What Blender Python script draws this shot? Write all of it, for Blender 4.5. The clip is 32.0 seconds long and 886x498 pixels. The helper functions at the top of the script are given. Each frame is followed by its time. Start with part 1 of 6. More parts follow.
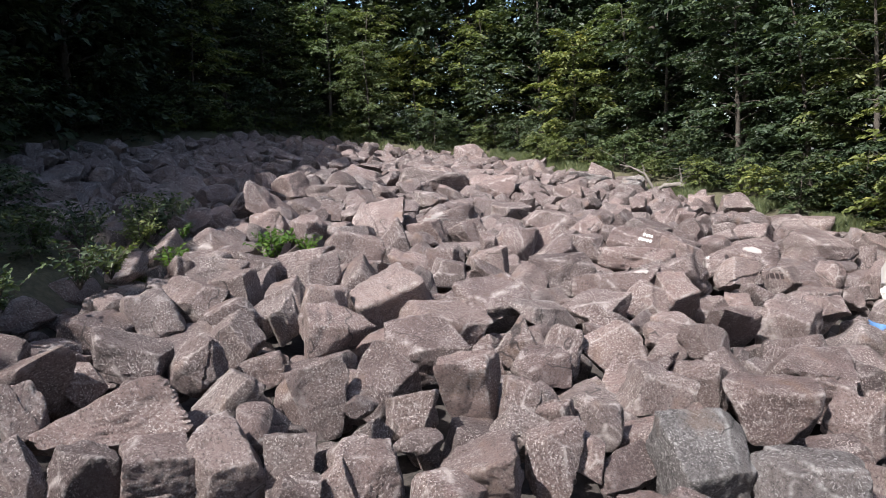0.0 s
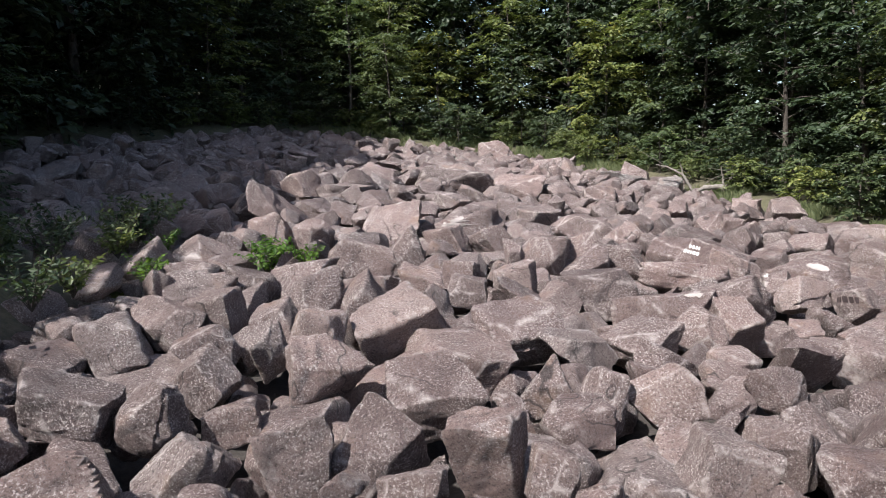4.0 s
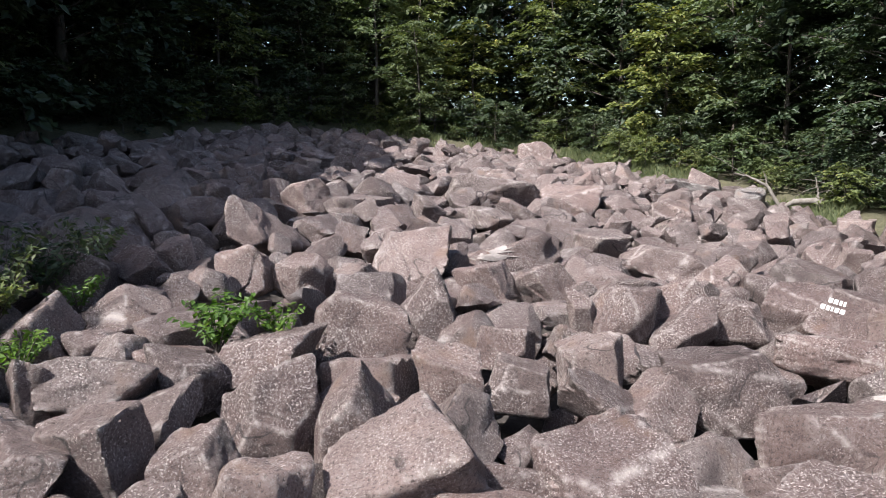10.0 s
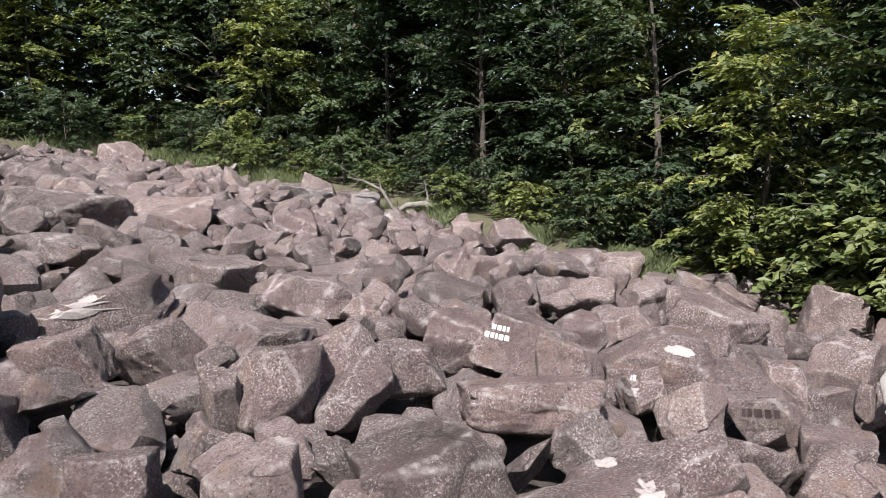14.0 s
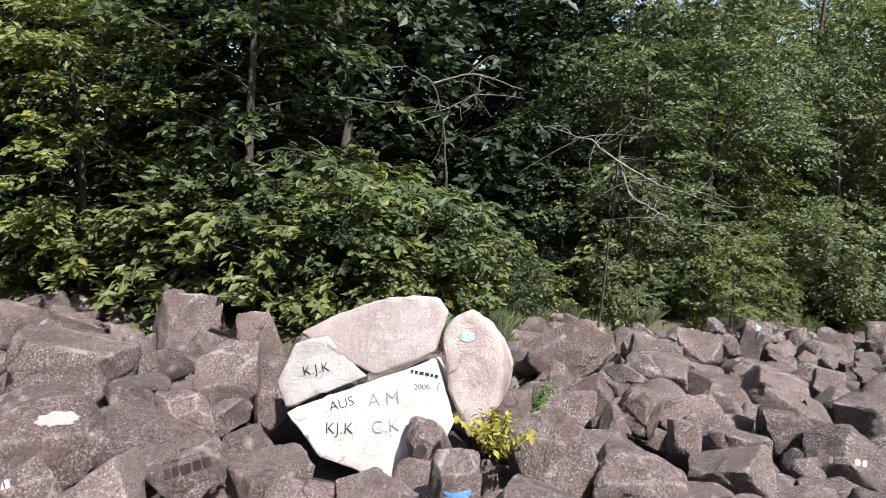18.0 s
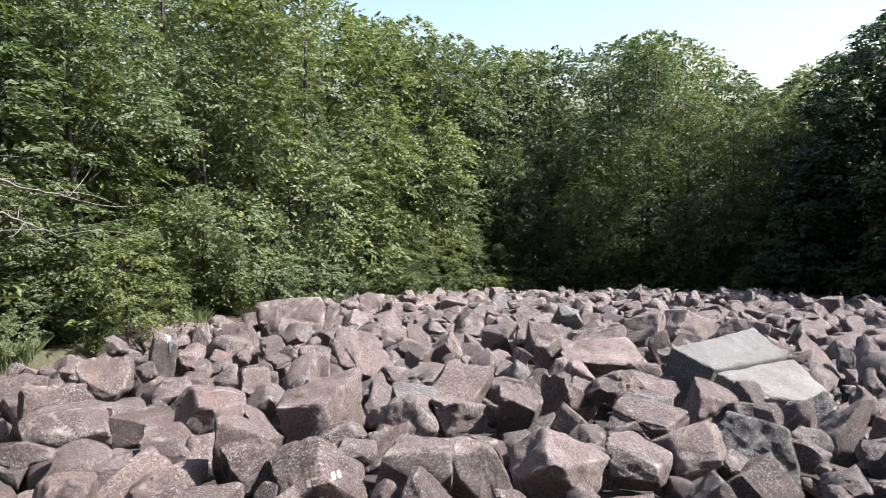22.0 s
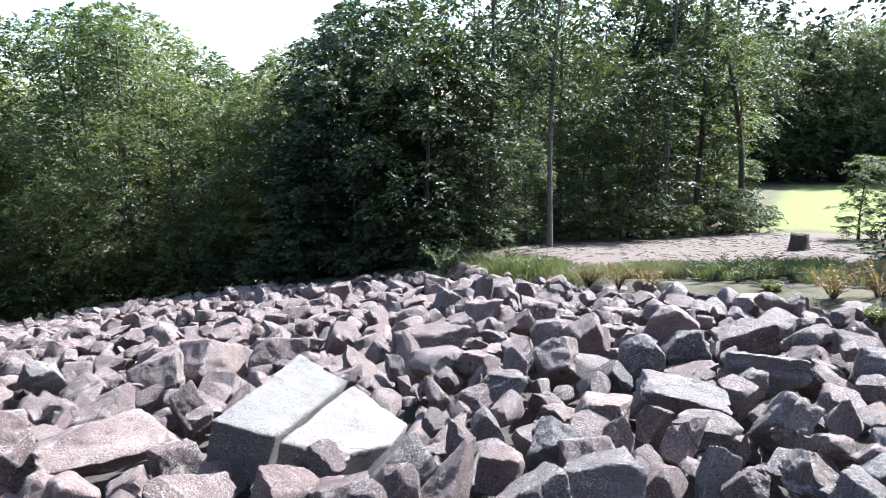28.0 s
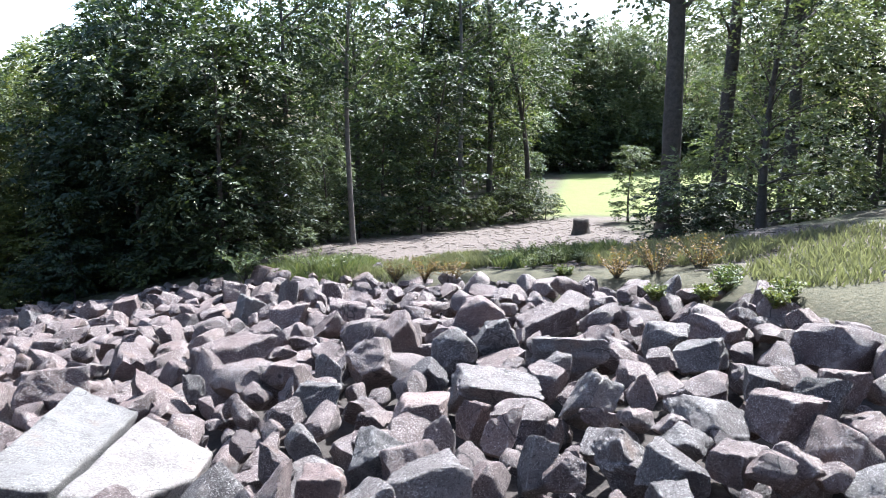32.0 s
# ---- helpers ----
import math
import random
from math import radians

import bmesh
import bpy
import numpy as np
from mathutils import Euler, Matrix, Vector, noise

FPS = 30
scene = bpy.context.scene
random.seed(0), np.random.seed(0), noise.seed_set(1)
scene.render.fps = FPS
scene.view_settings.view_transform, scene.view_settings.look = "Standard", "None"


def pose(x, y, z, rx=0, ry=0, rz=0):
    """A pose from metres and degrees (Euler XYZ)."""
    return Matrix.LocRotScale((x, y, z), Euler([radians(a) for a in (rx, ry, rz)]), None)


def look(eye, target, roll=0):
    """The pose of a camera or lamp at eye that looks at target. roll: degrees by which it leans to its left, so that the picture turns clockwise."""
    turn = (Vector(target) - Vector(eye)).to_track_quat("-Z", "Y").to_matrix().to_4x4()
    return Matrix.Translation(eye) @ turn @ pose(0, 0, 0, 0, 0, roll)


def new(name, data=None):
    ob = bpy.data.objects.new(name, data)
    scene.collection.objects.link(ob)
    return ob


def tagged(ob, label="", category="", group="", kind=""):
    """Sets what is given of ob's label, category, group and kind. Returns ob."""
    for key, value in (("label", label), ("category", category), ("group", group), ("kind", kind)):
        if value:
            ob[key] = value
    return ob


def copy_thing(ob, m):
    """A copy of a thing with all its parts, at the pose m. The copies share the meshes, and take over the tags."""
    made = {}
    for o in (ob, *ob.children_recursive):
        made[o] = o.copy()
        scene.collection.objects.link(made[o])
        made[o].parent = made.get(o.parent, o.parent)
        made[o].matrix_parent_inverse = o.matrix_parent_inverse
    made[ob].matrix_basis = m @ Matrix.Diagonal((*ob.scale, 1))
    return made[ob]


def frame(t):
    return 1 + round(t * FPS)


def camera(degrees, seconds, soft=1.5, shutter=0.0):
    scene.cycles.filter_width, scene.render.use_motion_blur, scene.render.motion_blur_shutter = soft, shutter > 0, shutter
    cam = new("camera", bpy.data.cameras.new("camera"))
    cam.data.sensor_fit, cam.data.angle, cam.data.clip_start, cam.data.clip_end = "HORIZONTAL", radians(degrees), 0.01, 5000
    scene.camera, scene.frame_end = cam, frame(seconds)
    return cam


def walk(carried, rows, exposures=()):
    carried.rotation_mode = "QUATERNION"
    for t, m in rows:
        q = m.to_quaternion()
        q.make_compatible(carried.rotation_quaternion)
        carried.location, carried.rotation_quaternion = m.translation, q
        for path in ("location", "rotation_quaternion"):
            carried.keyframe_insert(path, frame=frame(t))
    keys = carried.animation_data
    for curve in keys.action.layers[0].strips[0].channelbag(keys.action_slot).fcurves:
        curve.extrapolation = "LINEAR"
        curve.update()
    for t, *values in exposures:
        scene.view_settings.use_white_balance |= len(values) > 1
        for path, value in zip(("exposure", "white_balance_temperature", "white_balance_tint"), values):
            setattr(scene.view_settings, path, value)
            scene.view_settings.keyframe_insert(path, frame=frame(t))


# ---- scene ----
cam = camera(65.07, 32.0, soft=0.9)
PATH = [
    (0.0, look((-0.000, -0.000, 4.000), (-0.000, 9.918, 2.721), -1.39)),
    (1.0, look((0.090, 0.310, 3.975), (-0.020, 10.227, 2.690), -1.38)),
    (2.0, look((0.094, 0.758, 4.000), (-0.089, 10.670, 2.693), -1.26)),
    (3.0, look((0.088, 1.286, 4.051), (-0.166, 11.195, 2.729), -1.09)),
    (3.5, look((0.105, 1.553, 4.074), (-0.198, 11.459, 2.744), -0.99)),
    (5.5, look((0.078, 2.769, 4.138), (-0.384, 12.667, 2.793), -0.73)),
    (6.0, look((0.047, 3.117, 4.161), (-0.457, 13.013, 2.811), -0.69)),
    (7.0, look((-0.025, 3.854, 4.210), (-0.608, 13.744, 2.848), -0.67)),
    (8.0, look((-0.065, 4.626, 4.254), (-0.733, 14.510, 2.895), -0.63)),
    (9.0, look((-0.084, 5.394, 4.295), (-0.823, 15.273, 2.928), -0.49)),
    (10.0, look((-0.132, 6.131, 4.339), (-0.934, 16.004, 2.967), -0.40)),
    (10.5, look((-0.139, 6.478, 4.354), (-0.917, 16.353, 2.982), -0.32)),
    (11.0, look((-0.166, 6.800, 4.390), (-0.596, 16.696, 3.016), -0.33)),
    (11.5, look((-0.208, 7.151, 4.429), (-0.231, 17.053, 3.035), -0.17)),
    (12.0, look((-0.235, 7.513, 4.437), (0.263, 17.402, 3.038), -0.11)),
    (12.5, look((-0.218, 7.872, 4.462), (1.042, 17.692, 3.053), -0.02)),
    (13.0, look((-0.195, 8.247, 4.494), (1.985, 17.903, 3.076), -0.06)),
    (13.5, look((-0.175, 8.611, 4.539), (3.033, 17.974, 3.106), -0.21)),
    (14.0, look((-0.131, 8.968, 4.558), (4.487, 17.719, 3.111), -0.20)),
    (14.5, look((-0.061, 9.314, 4.579), (6.007, 17.127, 3.114), -0.26)),
    (15.0, look((0.055, 9.619, 4.594), (7.558, 16.059, 3.104), -0.33)),
    (15.5, look((0.210, 9.839, 4.584), (8.912, 14.530, 3.074), -0.48)),
    (17.5, look((0.656, 10.903, 4.544), (10.316, 12.986, 3.011), 0.11)),
    (18.0, look((0.870, 11.011, 4.554), (10.688, 12.110, 3.007), 0.06)),
    (18.5, look((1.107, 11.117, 4.561), (10.983, 11.193, 2.997), -0.02)),
    (19.0, look((1.366, 11.212, 4.567), (11.193, 10.261, 2.981), -0.02)),
    (19.5, look((1.638, 11.279, 4.569), (11.313, 9.312, 2.974), -0.08)),
    (20.0, look((1.914, 11.300, 4.572), (11.297, 8.243, 2.954), -0.21)),
    (20.5, look((2.192, 11.275, 4.552), (11.163, 7.167, 2.928), -0.39)),
    (21.0, look((2.577, 11.182, 4.521), (11.004, 6.058, 2.871), -0.41)),
    (21.5, look((2.893, 11.107, 4.519), (10.658, 5.033, 2.844), -0.35)),
    (22.0, look((3.222, 10.998, 4.502), (10.327, 4.168, 2.809), -0.30)),
    (22.5, look((3.519, 10.833, 4.502), (10.174, 3.569, 2.785), -0.37)),
    (23.0, look((3.795, 10.631, 4.504), (10.340, 3.271, 2.769), -0.53)),
    (23.5, look((4.034, 10.365, 4.490), (9.848, 2.421, 2.733), -0.39)),
    (24.0, look((4.284, 10.130, 4.504), (9.516, 1.796, 2.724), -0.41)),
    (24.5, look((4.500, 9.855, 4.502), (9.236, 1.233, 2.702), -0.38)),
    (25.0, look((4.693, 9.543, 4.479), (8.871, 0.641, 2.663), -0.50)),
    (25.5, look((4.869, 9.257, 4.487), (8.484, 0.117, 2.643), -0.53)),
    (27.5, look((5.435, 7.848, 4.359), (6.811, -1.875, 2.469), -0.22)),
    (28.0, look((5.504, 7.523, 4.348), (6.324, -2.261, 2.447), -0.22)),
    (28.5, look((5.538, 7.199, 4.346), (5.503, -2.616, 2.433), -0.11)),
    (29.0, look((5.566, 7.030, 4.341), (4.388, -2.714, 2.426), 0.07)),
    (29.5, look((5.588, 6.951, 4.331), (4.261, -2.772, 2.409), 0.01)),
    (30.0, look((5.587, 6.940, 4.324), (4.238, -2.779, 2.393), -0.13)),
    (31.0, look((5.560, 6.971, 4.309), (3.903, -2.697, 2.362), -0.30)),
    (32.0, look((5.552, 7.013, 4.315), (3.559, -2.587, 2.349), -0.39)),
]
walk(cam, PATH, [(0, 1.05, 6300, 9), (8, 1.1, 6300, 9), (12, 1.25, 6300, 9), (13.5, 1.15, 6300, 9), (14.8, 0.85, 6300, 9), (15.5, 0.75, 6300, 9), (18, 1.0, 6300, 9), (19.2, 0.9, 6300, 9), (20.2, 0.72, 6300, 9), (21.2, 1.05, 6300, 9), (22.4, 1.45, 6300, 8), (25.5, 1.5, 6100, 8), (28, 2.05, 5800, 8), (32, 2.05, 5800, 8)])

from mathutils.bvhtree import BVHTree

# ---- light ----
SUN_AZ, SUN_EL = radians(226), radians(52)
world = bpy.data.worlds.new("sky")
scene.world = world
world.use_nodes = True
wn = world.node_tree.nodes
sky = wn.new("ShaderNodeTexSky")
sky.sky_type, sky.sun_disc = "NISHITA", False
sky.sun_elevation, sky.sun_rotation = SUN_EL, SUN_AZ
sky.air_density, sky.dust_density = 1.0, 2.5
world.node_tree.links.new(sky.outputs[0], wn["Background"].inputs[0])
wn["Background"].inputs[1].default_value = 0.11
sun = new("sun", bpy.data.lights.new("sun", "SUN"))
sun.data.energy, sun.data.angle, sun.data.color = 5.0, radians(0.55), (1.0, 0.965, 0.93)
to_sun = Vector((math.sin(SUN_AZ) * math.cos(SUN_EL), math.cos(SUN_AZ) * math.cos(SUN_EL), math.sin(SUN_EL)))
sun.matrix_world = look(to_sun * 60, (0, 0, 0))


# ---- materials ----
def mat(name):
    m = bpy.data.materials.new(name)
    m.use_nodes = True
    nt = m.node_tree
    b = nt.nodes["Principled BSDF"]
    return m, nt, b


def nd(nt, kind, **kw):
    n = nt.nodes.new("ShaderNode" + kind)
    for k, v in kw.items():
        n.inputs[k].default_value = v
    return n


def ramp(nt, src, stops):
    r = nt.nodes.new("ShaderNodeValToRGB")
    e = r.color_ramp.elements
    while len(e) < len(stops):
        e.new(0.5)
    for el, (p, c) in zip(e, stops):
        el.position = p
        el.color = (*c, 1) if len(c) == 3 else c
    nt.links.new(src, r.inputs[0])
    return r.outputs[0]


def mixc(nt, fac, a, b, mode="MIX"):
    m = nt.nodes.new("ShaderNodeMix")
    m.data_type, m.blend_type = "RGBA", mode
    for sock, v in ((m.inputs[0], fac), (m.inputs[6], a), (m.inputs[7], b)):
        if isinstance(v, (int, float)):
            sock.default_value = v
        elif isinstance(v, tuple):
            sock.default_value = (*v, 1)
        else:
            nt.links.new(v, sock)
    return m.outputs[2]


def noise_tex(nt, scale, detail=4.0, rough=0.6, coord="Object", warp=None):
    n = nd(nt, "TexNoise", Scale=scale, Detail=detail, Roughness=rough)
    tc = nt.nodes.new("ShaderNodeTexCoord") if coord == "Object" else nt.nodes.new("ShaderNodeNewGeometry")
    nt.links.new(tc.outputs["Object" if coord == "Object" else "Position"], n.inputs["Vector"])
    return n.outputs["Fac"]


def each_random(nt):
    """One number for each thing, and for each piece of a joined mesh."""
    a = nt.nodes.new("ShaderNodeObjectInfo").outputs["Random"]
    b = nt.nodes.new("ShaderNodeNewGeometry").outputs["Random Per Island"]
    add = nt.nodes.new("ShaderNodeMath")
    add.operation = "ADD"
    nt.links.new(a, add.inputs[0])
    nt.links.new(b, add.inputs[1])
    fr = nt.nodes.new("ShaderNodeMath")
    fr.operation = "FRACT"
    nt.links.new(add.outputs[0], fr.inputs[0])
    return fr.outputs[0]


def bump(nt, b, src, strength, dist=0.02, prev=None):
    bp = nd(nt, "Bump", Strength=strength, Distance=dist)
    nt.links.new(src, bp.inputs["Height"])
    if prev is not None:
        nt.links.new(prev, bp.inputs["Normal"])
    nt.links.new(bp.outputs[0], b.inputs["Normal"])
    return bp.outputs[0]


def rock_material(name, dark, light, fleck, white=0.0, wear=True, bumpy=1.0, grain=1.0):
    """Weathered diabase: a brown skin over grey stone, freckled with pale lichen, rubbed pale on the edges."""
    m, nt, b = mat(name)
    rnd = each_random(nt)
    big = noise_tex(nt, 0.8, 6, 0.62, "World")
    base = mixc(nt, ramp(nt, big, [(0.36, (0, 0, 0)), (0.62, (1, 1, 1))]), dark, light)
    tone = ramp(nt, rnd, [(0.0, (0.62, 0.57, 0.57)), (0.2, (0.82, 0.73, 0.72)), (0.4, (1.0, 0.93, 0.91)), (0.6, (0.98, 1.0, 1.0)), (0.8, (1.18, 1.06, 1.02)), (1.0, (1.42, 1.40, 1.38))])
    base = mixc(nt, 1.0, base, tone, "MULTIPLY")
    blot = noise_tex(nt, 5.0, 8, 0.7, "World")
    base = mixc(nt, ramp(nt, blot, [(0.53, (0, 0, 0)), (0.70, (0.42 * grain,) * 3)]), base, fleck)
    base = mixc(nt, ramp(nt, blot, [(0.30, (0.55 * grain,) * 3), (0.46, (0, 0, 0))]), base, tuple(v * 0.5 for v in dark))
    # freckles, thick on some stones and faces and almost absent on others
    lichen = ramp(nt, noise_tex(nt, 1.3, 4, 0.65, "World"), [(0.38, (0.12, 0.12, 0.12)), (0.60, (1, 1, 1))])
    fine = noise_tex(nt, 34.0, 6, 0.8, "World")
    base = mixc(nt, mixc(nt, 1.0, ramp(nt, fine, [(0.53, (0, 0, 0)), (0.59, (0.95 * grain,) * 3)]), lichen, "MULTIPLY"), base, fleck)
    base = mixc(nt, ramp(nt, fine, [(0.38, (0.95 * grain,) * 3), (0.47, (0, 0, 0))]), base, tuple(v * 0.38 for v in dark))
    spots = noise_tex(nt, 48.0, 2, 0.6, "World")
    base = mixc(nt, mixc(nt, 1.0, ramp(nt, spots, [(0.60, (0, 0, 0)), (0.64, (1.0 * grain,) * 3)]), lichen, "MULTIPLY"), base, tuple(min(0.72, v * 1.7) for v in fleck))
    patch = noise_tex(nt, 2.3, 8, 0.72, "World")
    base = mixc(nt, ramp(nt, patch, [(0.63 - white, (0, 0, 0)), (0.72 - white, (0.55, 0.55, 0.55))]), base, (0.46, 0.43, 0.41))
    rust = noise_tex(nt, 1.6, 5, 0.6, "World")
    base = mixc(nt, ramp(nt, rust, [(0.60, (0, 0, 0)), (0.72, (0.45 * grain,) * 3)]), base, (0.23, 0.135, 0.085))
    if wear:
        at = nt.nodes.new("ShaderNodeAttribute")
        at.attribute_name = "wear"
        base = mixc(nt, mixc(nt, 1.0, at.outputs["Color"], ramp(nt, blot, [(0.42, (0.04, 0.04, 0.04)), (0.58, (0.85, 0.85, 0.85))]), "MULTIPLY"), base, tuple(v * 1.5 for v in fleck))
    # hairline cracks that come and go
    line = noise_tex(nt, 1.1, 2.5, 0.5, "World")
    where = ramp(nt, noise_tex(nt, 0.9, 2, 0.5, "World"), [(0.56, (0, 0, 0)), (0.62, (1, 1, 1))])
    crack = mixc(nt, 1.0, ramp(nt, line, [(0.490, (0, 0, 0)), (0.498, (1, 1, 1)), (0.502, (1, 1, 1)), (0.510, (0, 0, 0))]), where, "MULTIPLY")
    base = mixc(nt, mixc(nt, 1.0, crack, (0.85, 0.85, 0.85), "MULTIPLY"), base, tuple(v * 0.2 for v in dark))
    nt.links.new(base, b.inputs["Base Color"])
    b.inputs["Roughness"].default_value = 0.56
    b.inputs["Specular IOR Level"].default_value = 0.5
    p = bump(nt, b, noise_tex(nt, 3.0, 9, 0.75, "World"), 0.8 * bumpy, 0.14)
    p = bump(nt, b, blot, 0.75 * bumpy, 0.06, p)
    p = bump(nt, b, crack, -0.8 * bumpy, 0.04, p)
    bump(nt, b, fine, 1.0 * bumpy, 0.045, p)
    return m


ROCK = rock_material("red_brown_rock", (0.126, 0.089, 0.083), (0.222, 0.165, 0.153), (0.41, 0.358, 0.337))
ROCK_FILL = rock_material("broken_rock", (0.108, 0.078, 0.074), (0.188, 0.142, 0.133), (0.35, 0.307, 0.292))
ROCK_GREY = rock_material("grey_rock", (0.090, 0.078, 0.076), (0.172, 0.154, 0.149), (0.35, 0.33, 0.318), 0.01)


def leaf_material(name, c1, c2, c3, thin=0.42):
    m, nt, b = mat(name)
    g = nt.nodes.new("ShaderNodeNewGeometry")
    col = ramp(nt, g.outputs["Random Per Island"], [(0.0, c1), (0.55, c2), (0.93, c2), (1.0, c3)])
    info = nt.nodes.new("ShaderNodeObjectInfo")
    tone = ramp(nt, info.outputs["Random"], [(0.0, (0.72, 0.82, 0.85)), (0.5, (1, 1, 1)), (1.0, (1.14, 1.12, 0.88))])
    col = mixc(nt, 1.0, col, tone, "MULTIPLY")
    nt.links.new(col, b.inputs["Base Color"])
    b.inputs["Roughness"].default_value = 0.5
    b.inputs["Specular IOR Level"].default_value = 0.3
    tr = nt.nodes.new("ShaderNodeBsdfTranslucent")
    tcol = mixc(nt, 1.0, col, (1.45, 1.55, 0.75), "MULTIPLY")
    nt.links.new(tcol, tr.inputs[0])
    mx = nt.nodes.new("ShaderNodeMixShader")
    mx.inputs[0].default_value = thin
    nt.links.new(b.outputs[0], mx.inputs[1])
    nt.links.new(tr.outputs[0], mx.inputs[2])
    nt.links.new(mx.outputs[0], nt.nodes["Material Output"].inputs[0])
    return m


LEAF_MID = leaf_material("leaf_mid_green", (0.054, 0.074, 0.034), (0.115, 0.137, 0.062), (0.20, 0.19, 0.075), 0.3)
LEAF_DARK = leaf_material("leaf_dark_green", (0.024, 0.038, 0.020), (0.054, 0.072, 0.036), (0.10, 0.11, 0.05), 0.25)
# near-black green: the shade inside the forest is put into this leaf colour
LEAF_SHADED = leaf_material("shade_dark_leaf", (0.014, 0.024, 0.012), (0.032, 0.046, 0.022), (0.05, 0.06, 0.03), 0.15)
LEAF_YELLOW = leaf_material("leaf_yellow_green", (0.072, 0.090, 0.034), (0.130, 0.148, 0.058), (0.26, 0.22, 0.07), 0.28)
LEAF_GREY = leaf_material("leaf_grey_green", (0.074, 0.094, 0.050), (0.152, 0.172, 0.092), (0.22, 0.21, 0.105), 0.3)
LEAF_FERN = leaf_material("fern_green", (0.05, 0.095, 0.018), (0.10, 0.165, 0.03), (0.17, 0.22, 0.05))
LEAF_GOLD = leaf_material("golden_leaf", (0.20, 0.18, 0.03), (0.34, 0.30, 0.06), (0.42, 0.33, 0.06), 0.3)
LEAF_DRY = leaf_material("dry_leaf_brown", (0.10, 0.065, 0.035), (0.17, 0.11, 0.06), (0.25, 0.18, 0.08))


def plain(name, c1, c2, scale, rough, bumpy=0.4, dist=0.02, coord="World"):
    m, nt, b = mat(name)
    n = noise_tex(nt, scale, 6, 0.65, coord)
    f = noise_tex(nt, scale * 9, 3, 0.6, coord)
    col = mixc(nt, ramp(nt, n, [(0.35, (0, 0, 0)), (0.65, (1, 1, 1))]), c1, c2)
    col = mixc(nt, ramp(nt, f, [(0.4, (0.35, 0.35, 0.35)), (0.6, (0, 0, 0))]), col, tuple(v * 0.55 for v in c1))
    nt.links.new(col, b.inputs["Base Color"])
    b.inputs["Roughness"].default_value = rough
    bump(nt, b, f, bumpy, dist)
    return m


BARK = plain("bark", (0.055, 0.044, 0.036), (0.11, 0.092, 0.075), 5.0, 0.9, 0.8, 0.03)
BARK_PALE = plain("pale_bark", (0.11, 0.095, 0.08), (0.20, 0.18, 0.155), 5.0, 0.85, 0.6, 0.02)
DEADWOOD = plain("dead_wood", (0.12, 0.10, 0.085), (0.24, 0.215, 0.19), 6.0, 0.8, 0.5, 0.02)


def ground_material():
    """Leaf litter; wood mulch on the cleared ground; short grass on the lawn."""
    m, nt, b = mat("forest_floor")
    n = noise_tex(nt, 0.5, 6, 0.65, "World")
    f = noise_tex(nt, 9.0, 5, 0.7, "World")
    col = mixc(nt, ramp(nt, n, [(0.38, (0, 0, 0)), (0.6, (1, 1, 1))]), (0.055, 0.042, 0.03), (0.06, 0.075, 0.028))
    col = mixc(nt, ramp(nt, f, [(0.45, (0, 0, 0)), (0.62, (0.7, 0.7, 0.7))]), col, (0.12, 0.09, 0.06))
    for name, c1, c2 in (("mulch", (0.06, 0.047, 0.040), (0.15, 0.118, 0.102)), ("lawn", (0.095, 0.120, 0.028), (0.155, 0.175, 0.045)), ("soil", (0.028, 0.023, 0.02), (0.065, 0.052, 0.046)), ("rough_grass", (0.048, 0.046, 0.024), (0.105, 0.092, 0.052))):
        at = nt.nodes.new("ShaderNodeAttribute")
        at.attribute_name = name
        c = mixc(nt, ramp(nt, f, [(0.35, (0, 0, 0)), (0.65, (1, 1, 1))]), c1, c2)
        col = mixc(nt, at.outputs["Fac"], col, c)
    nt.links.new(col, b.inputs["Base Color"])
    b.inputs["Roughness"].default_value = 0.95
    bump(nt, b, f, 0.8, 0.08)
    return m


GROUND = ground_material()


# ---- the lie of the land ----
def softplus(v):
    return np.log1p(np.exp(np.clip(v, -30, 30)))


def pull(v, lim):
    a = np.abs(v)
    return np.sign(v) * np.where(a < lim, a, lim + 40 * np.tanh((a - lim) / 60))


def top(x, y):
    """The height of the tops of the stones, and of the ground beyond them."""
    x, y = pull(np.asarray(x, float), 55), pull(np.asarray(y, float), 75)
    z = (0.75 - 0.0461 * x + 0.0805 * y + 0.075 * softplus((y - 26) / 3) + 0.3403 * softplus((-x - 3) / 3)
            - 0.5781 * softplus((x - 16) / 4) - 0.3985 * softplus((-y - 12) / 4))
    w = 1 / (1 + np.exp(-(9 - x) / 2)) / (1 + np.exp(np.clip((y + 17) / 2, -30, 30)))
    return z * (1 - w) + w * (-0.9 + 0.1 * (np.maximum(y, -42) + 14))


FIELD = [(-16, 27.5), (-13.5, 34), (-9.2, 45.0), (-3.5, 43.3), (2.6, 43.0), (5.7, 37.3), (9.4, 33.5), (10.2, 28.8), (11.4, 25.3), (11.8, 22.6), (13.6, 21.0), (15.2, 18.5), (12.6, 15.3), (13.5, 13.0), (15.2, 11.3), (20.5, 10.0), (20.8, 6.2), (26.0, 3.2), (27.5, -2.0), (30.0, -8.0), (33.0, -17.0), (34.0, -29.0), (26.0, -29.0), (20.0, -26.0), (14.6, -23.5), (9.2, -22.0), (5.0, -18.2), (2.0, -15.8), (-1.3, -9.8), (-3.0, -8.0), (-3.8, -4.2), (-4.0, -2.0), (-6.4, 3), (-7.0, 7.4), (-6.4, 11), (-6.8, 13), (-9.4, 15.5), (-12.5, 19), (-15, 23)]


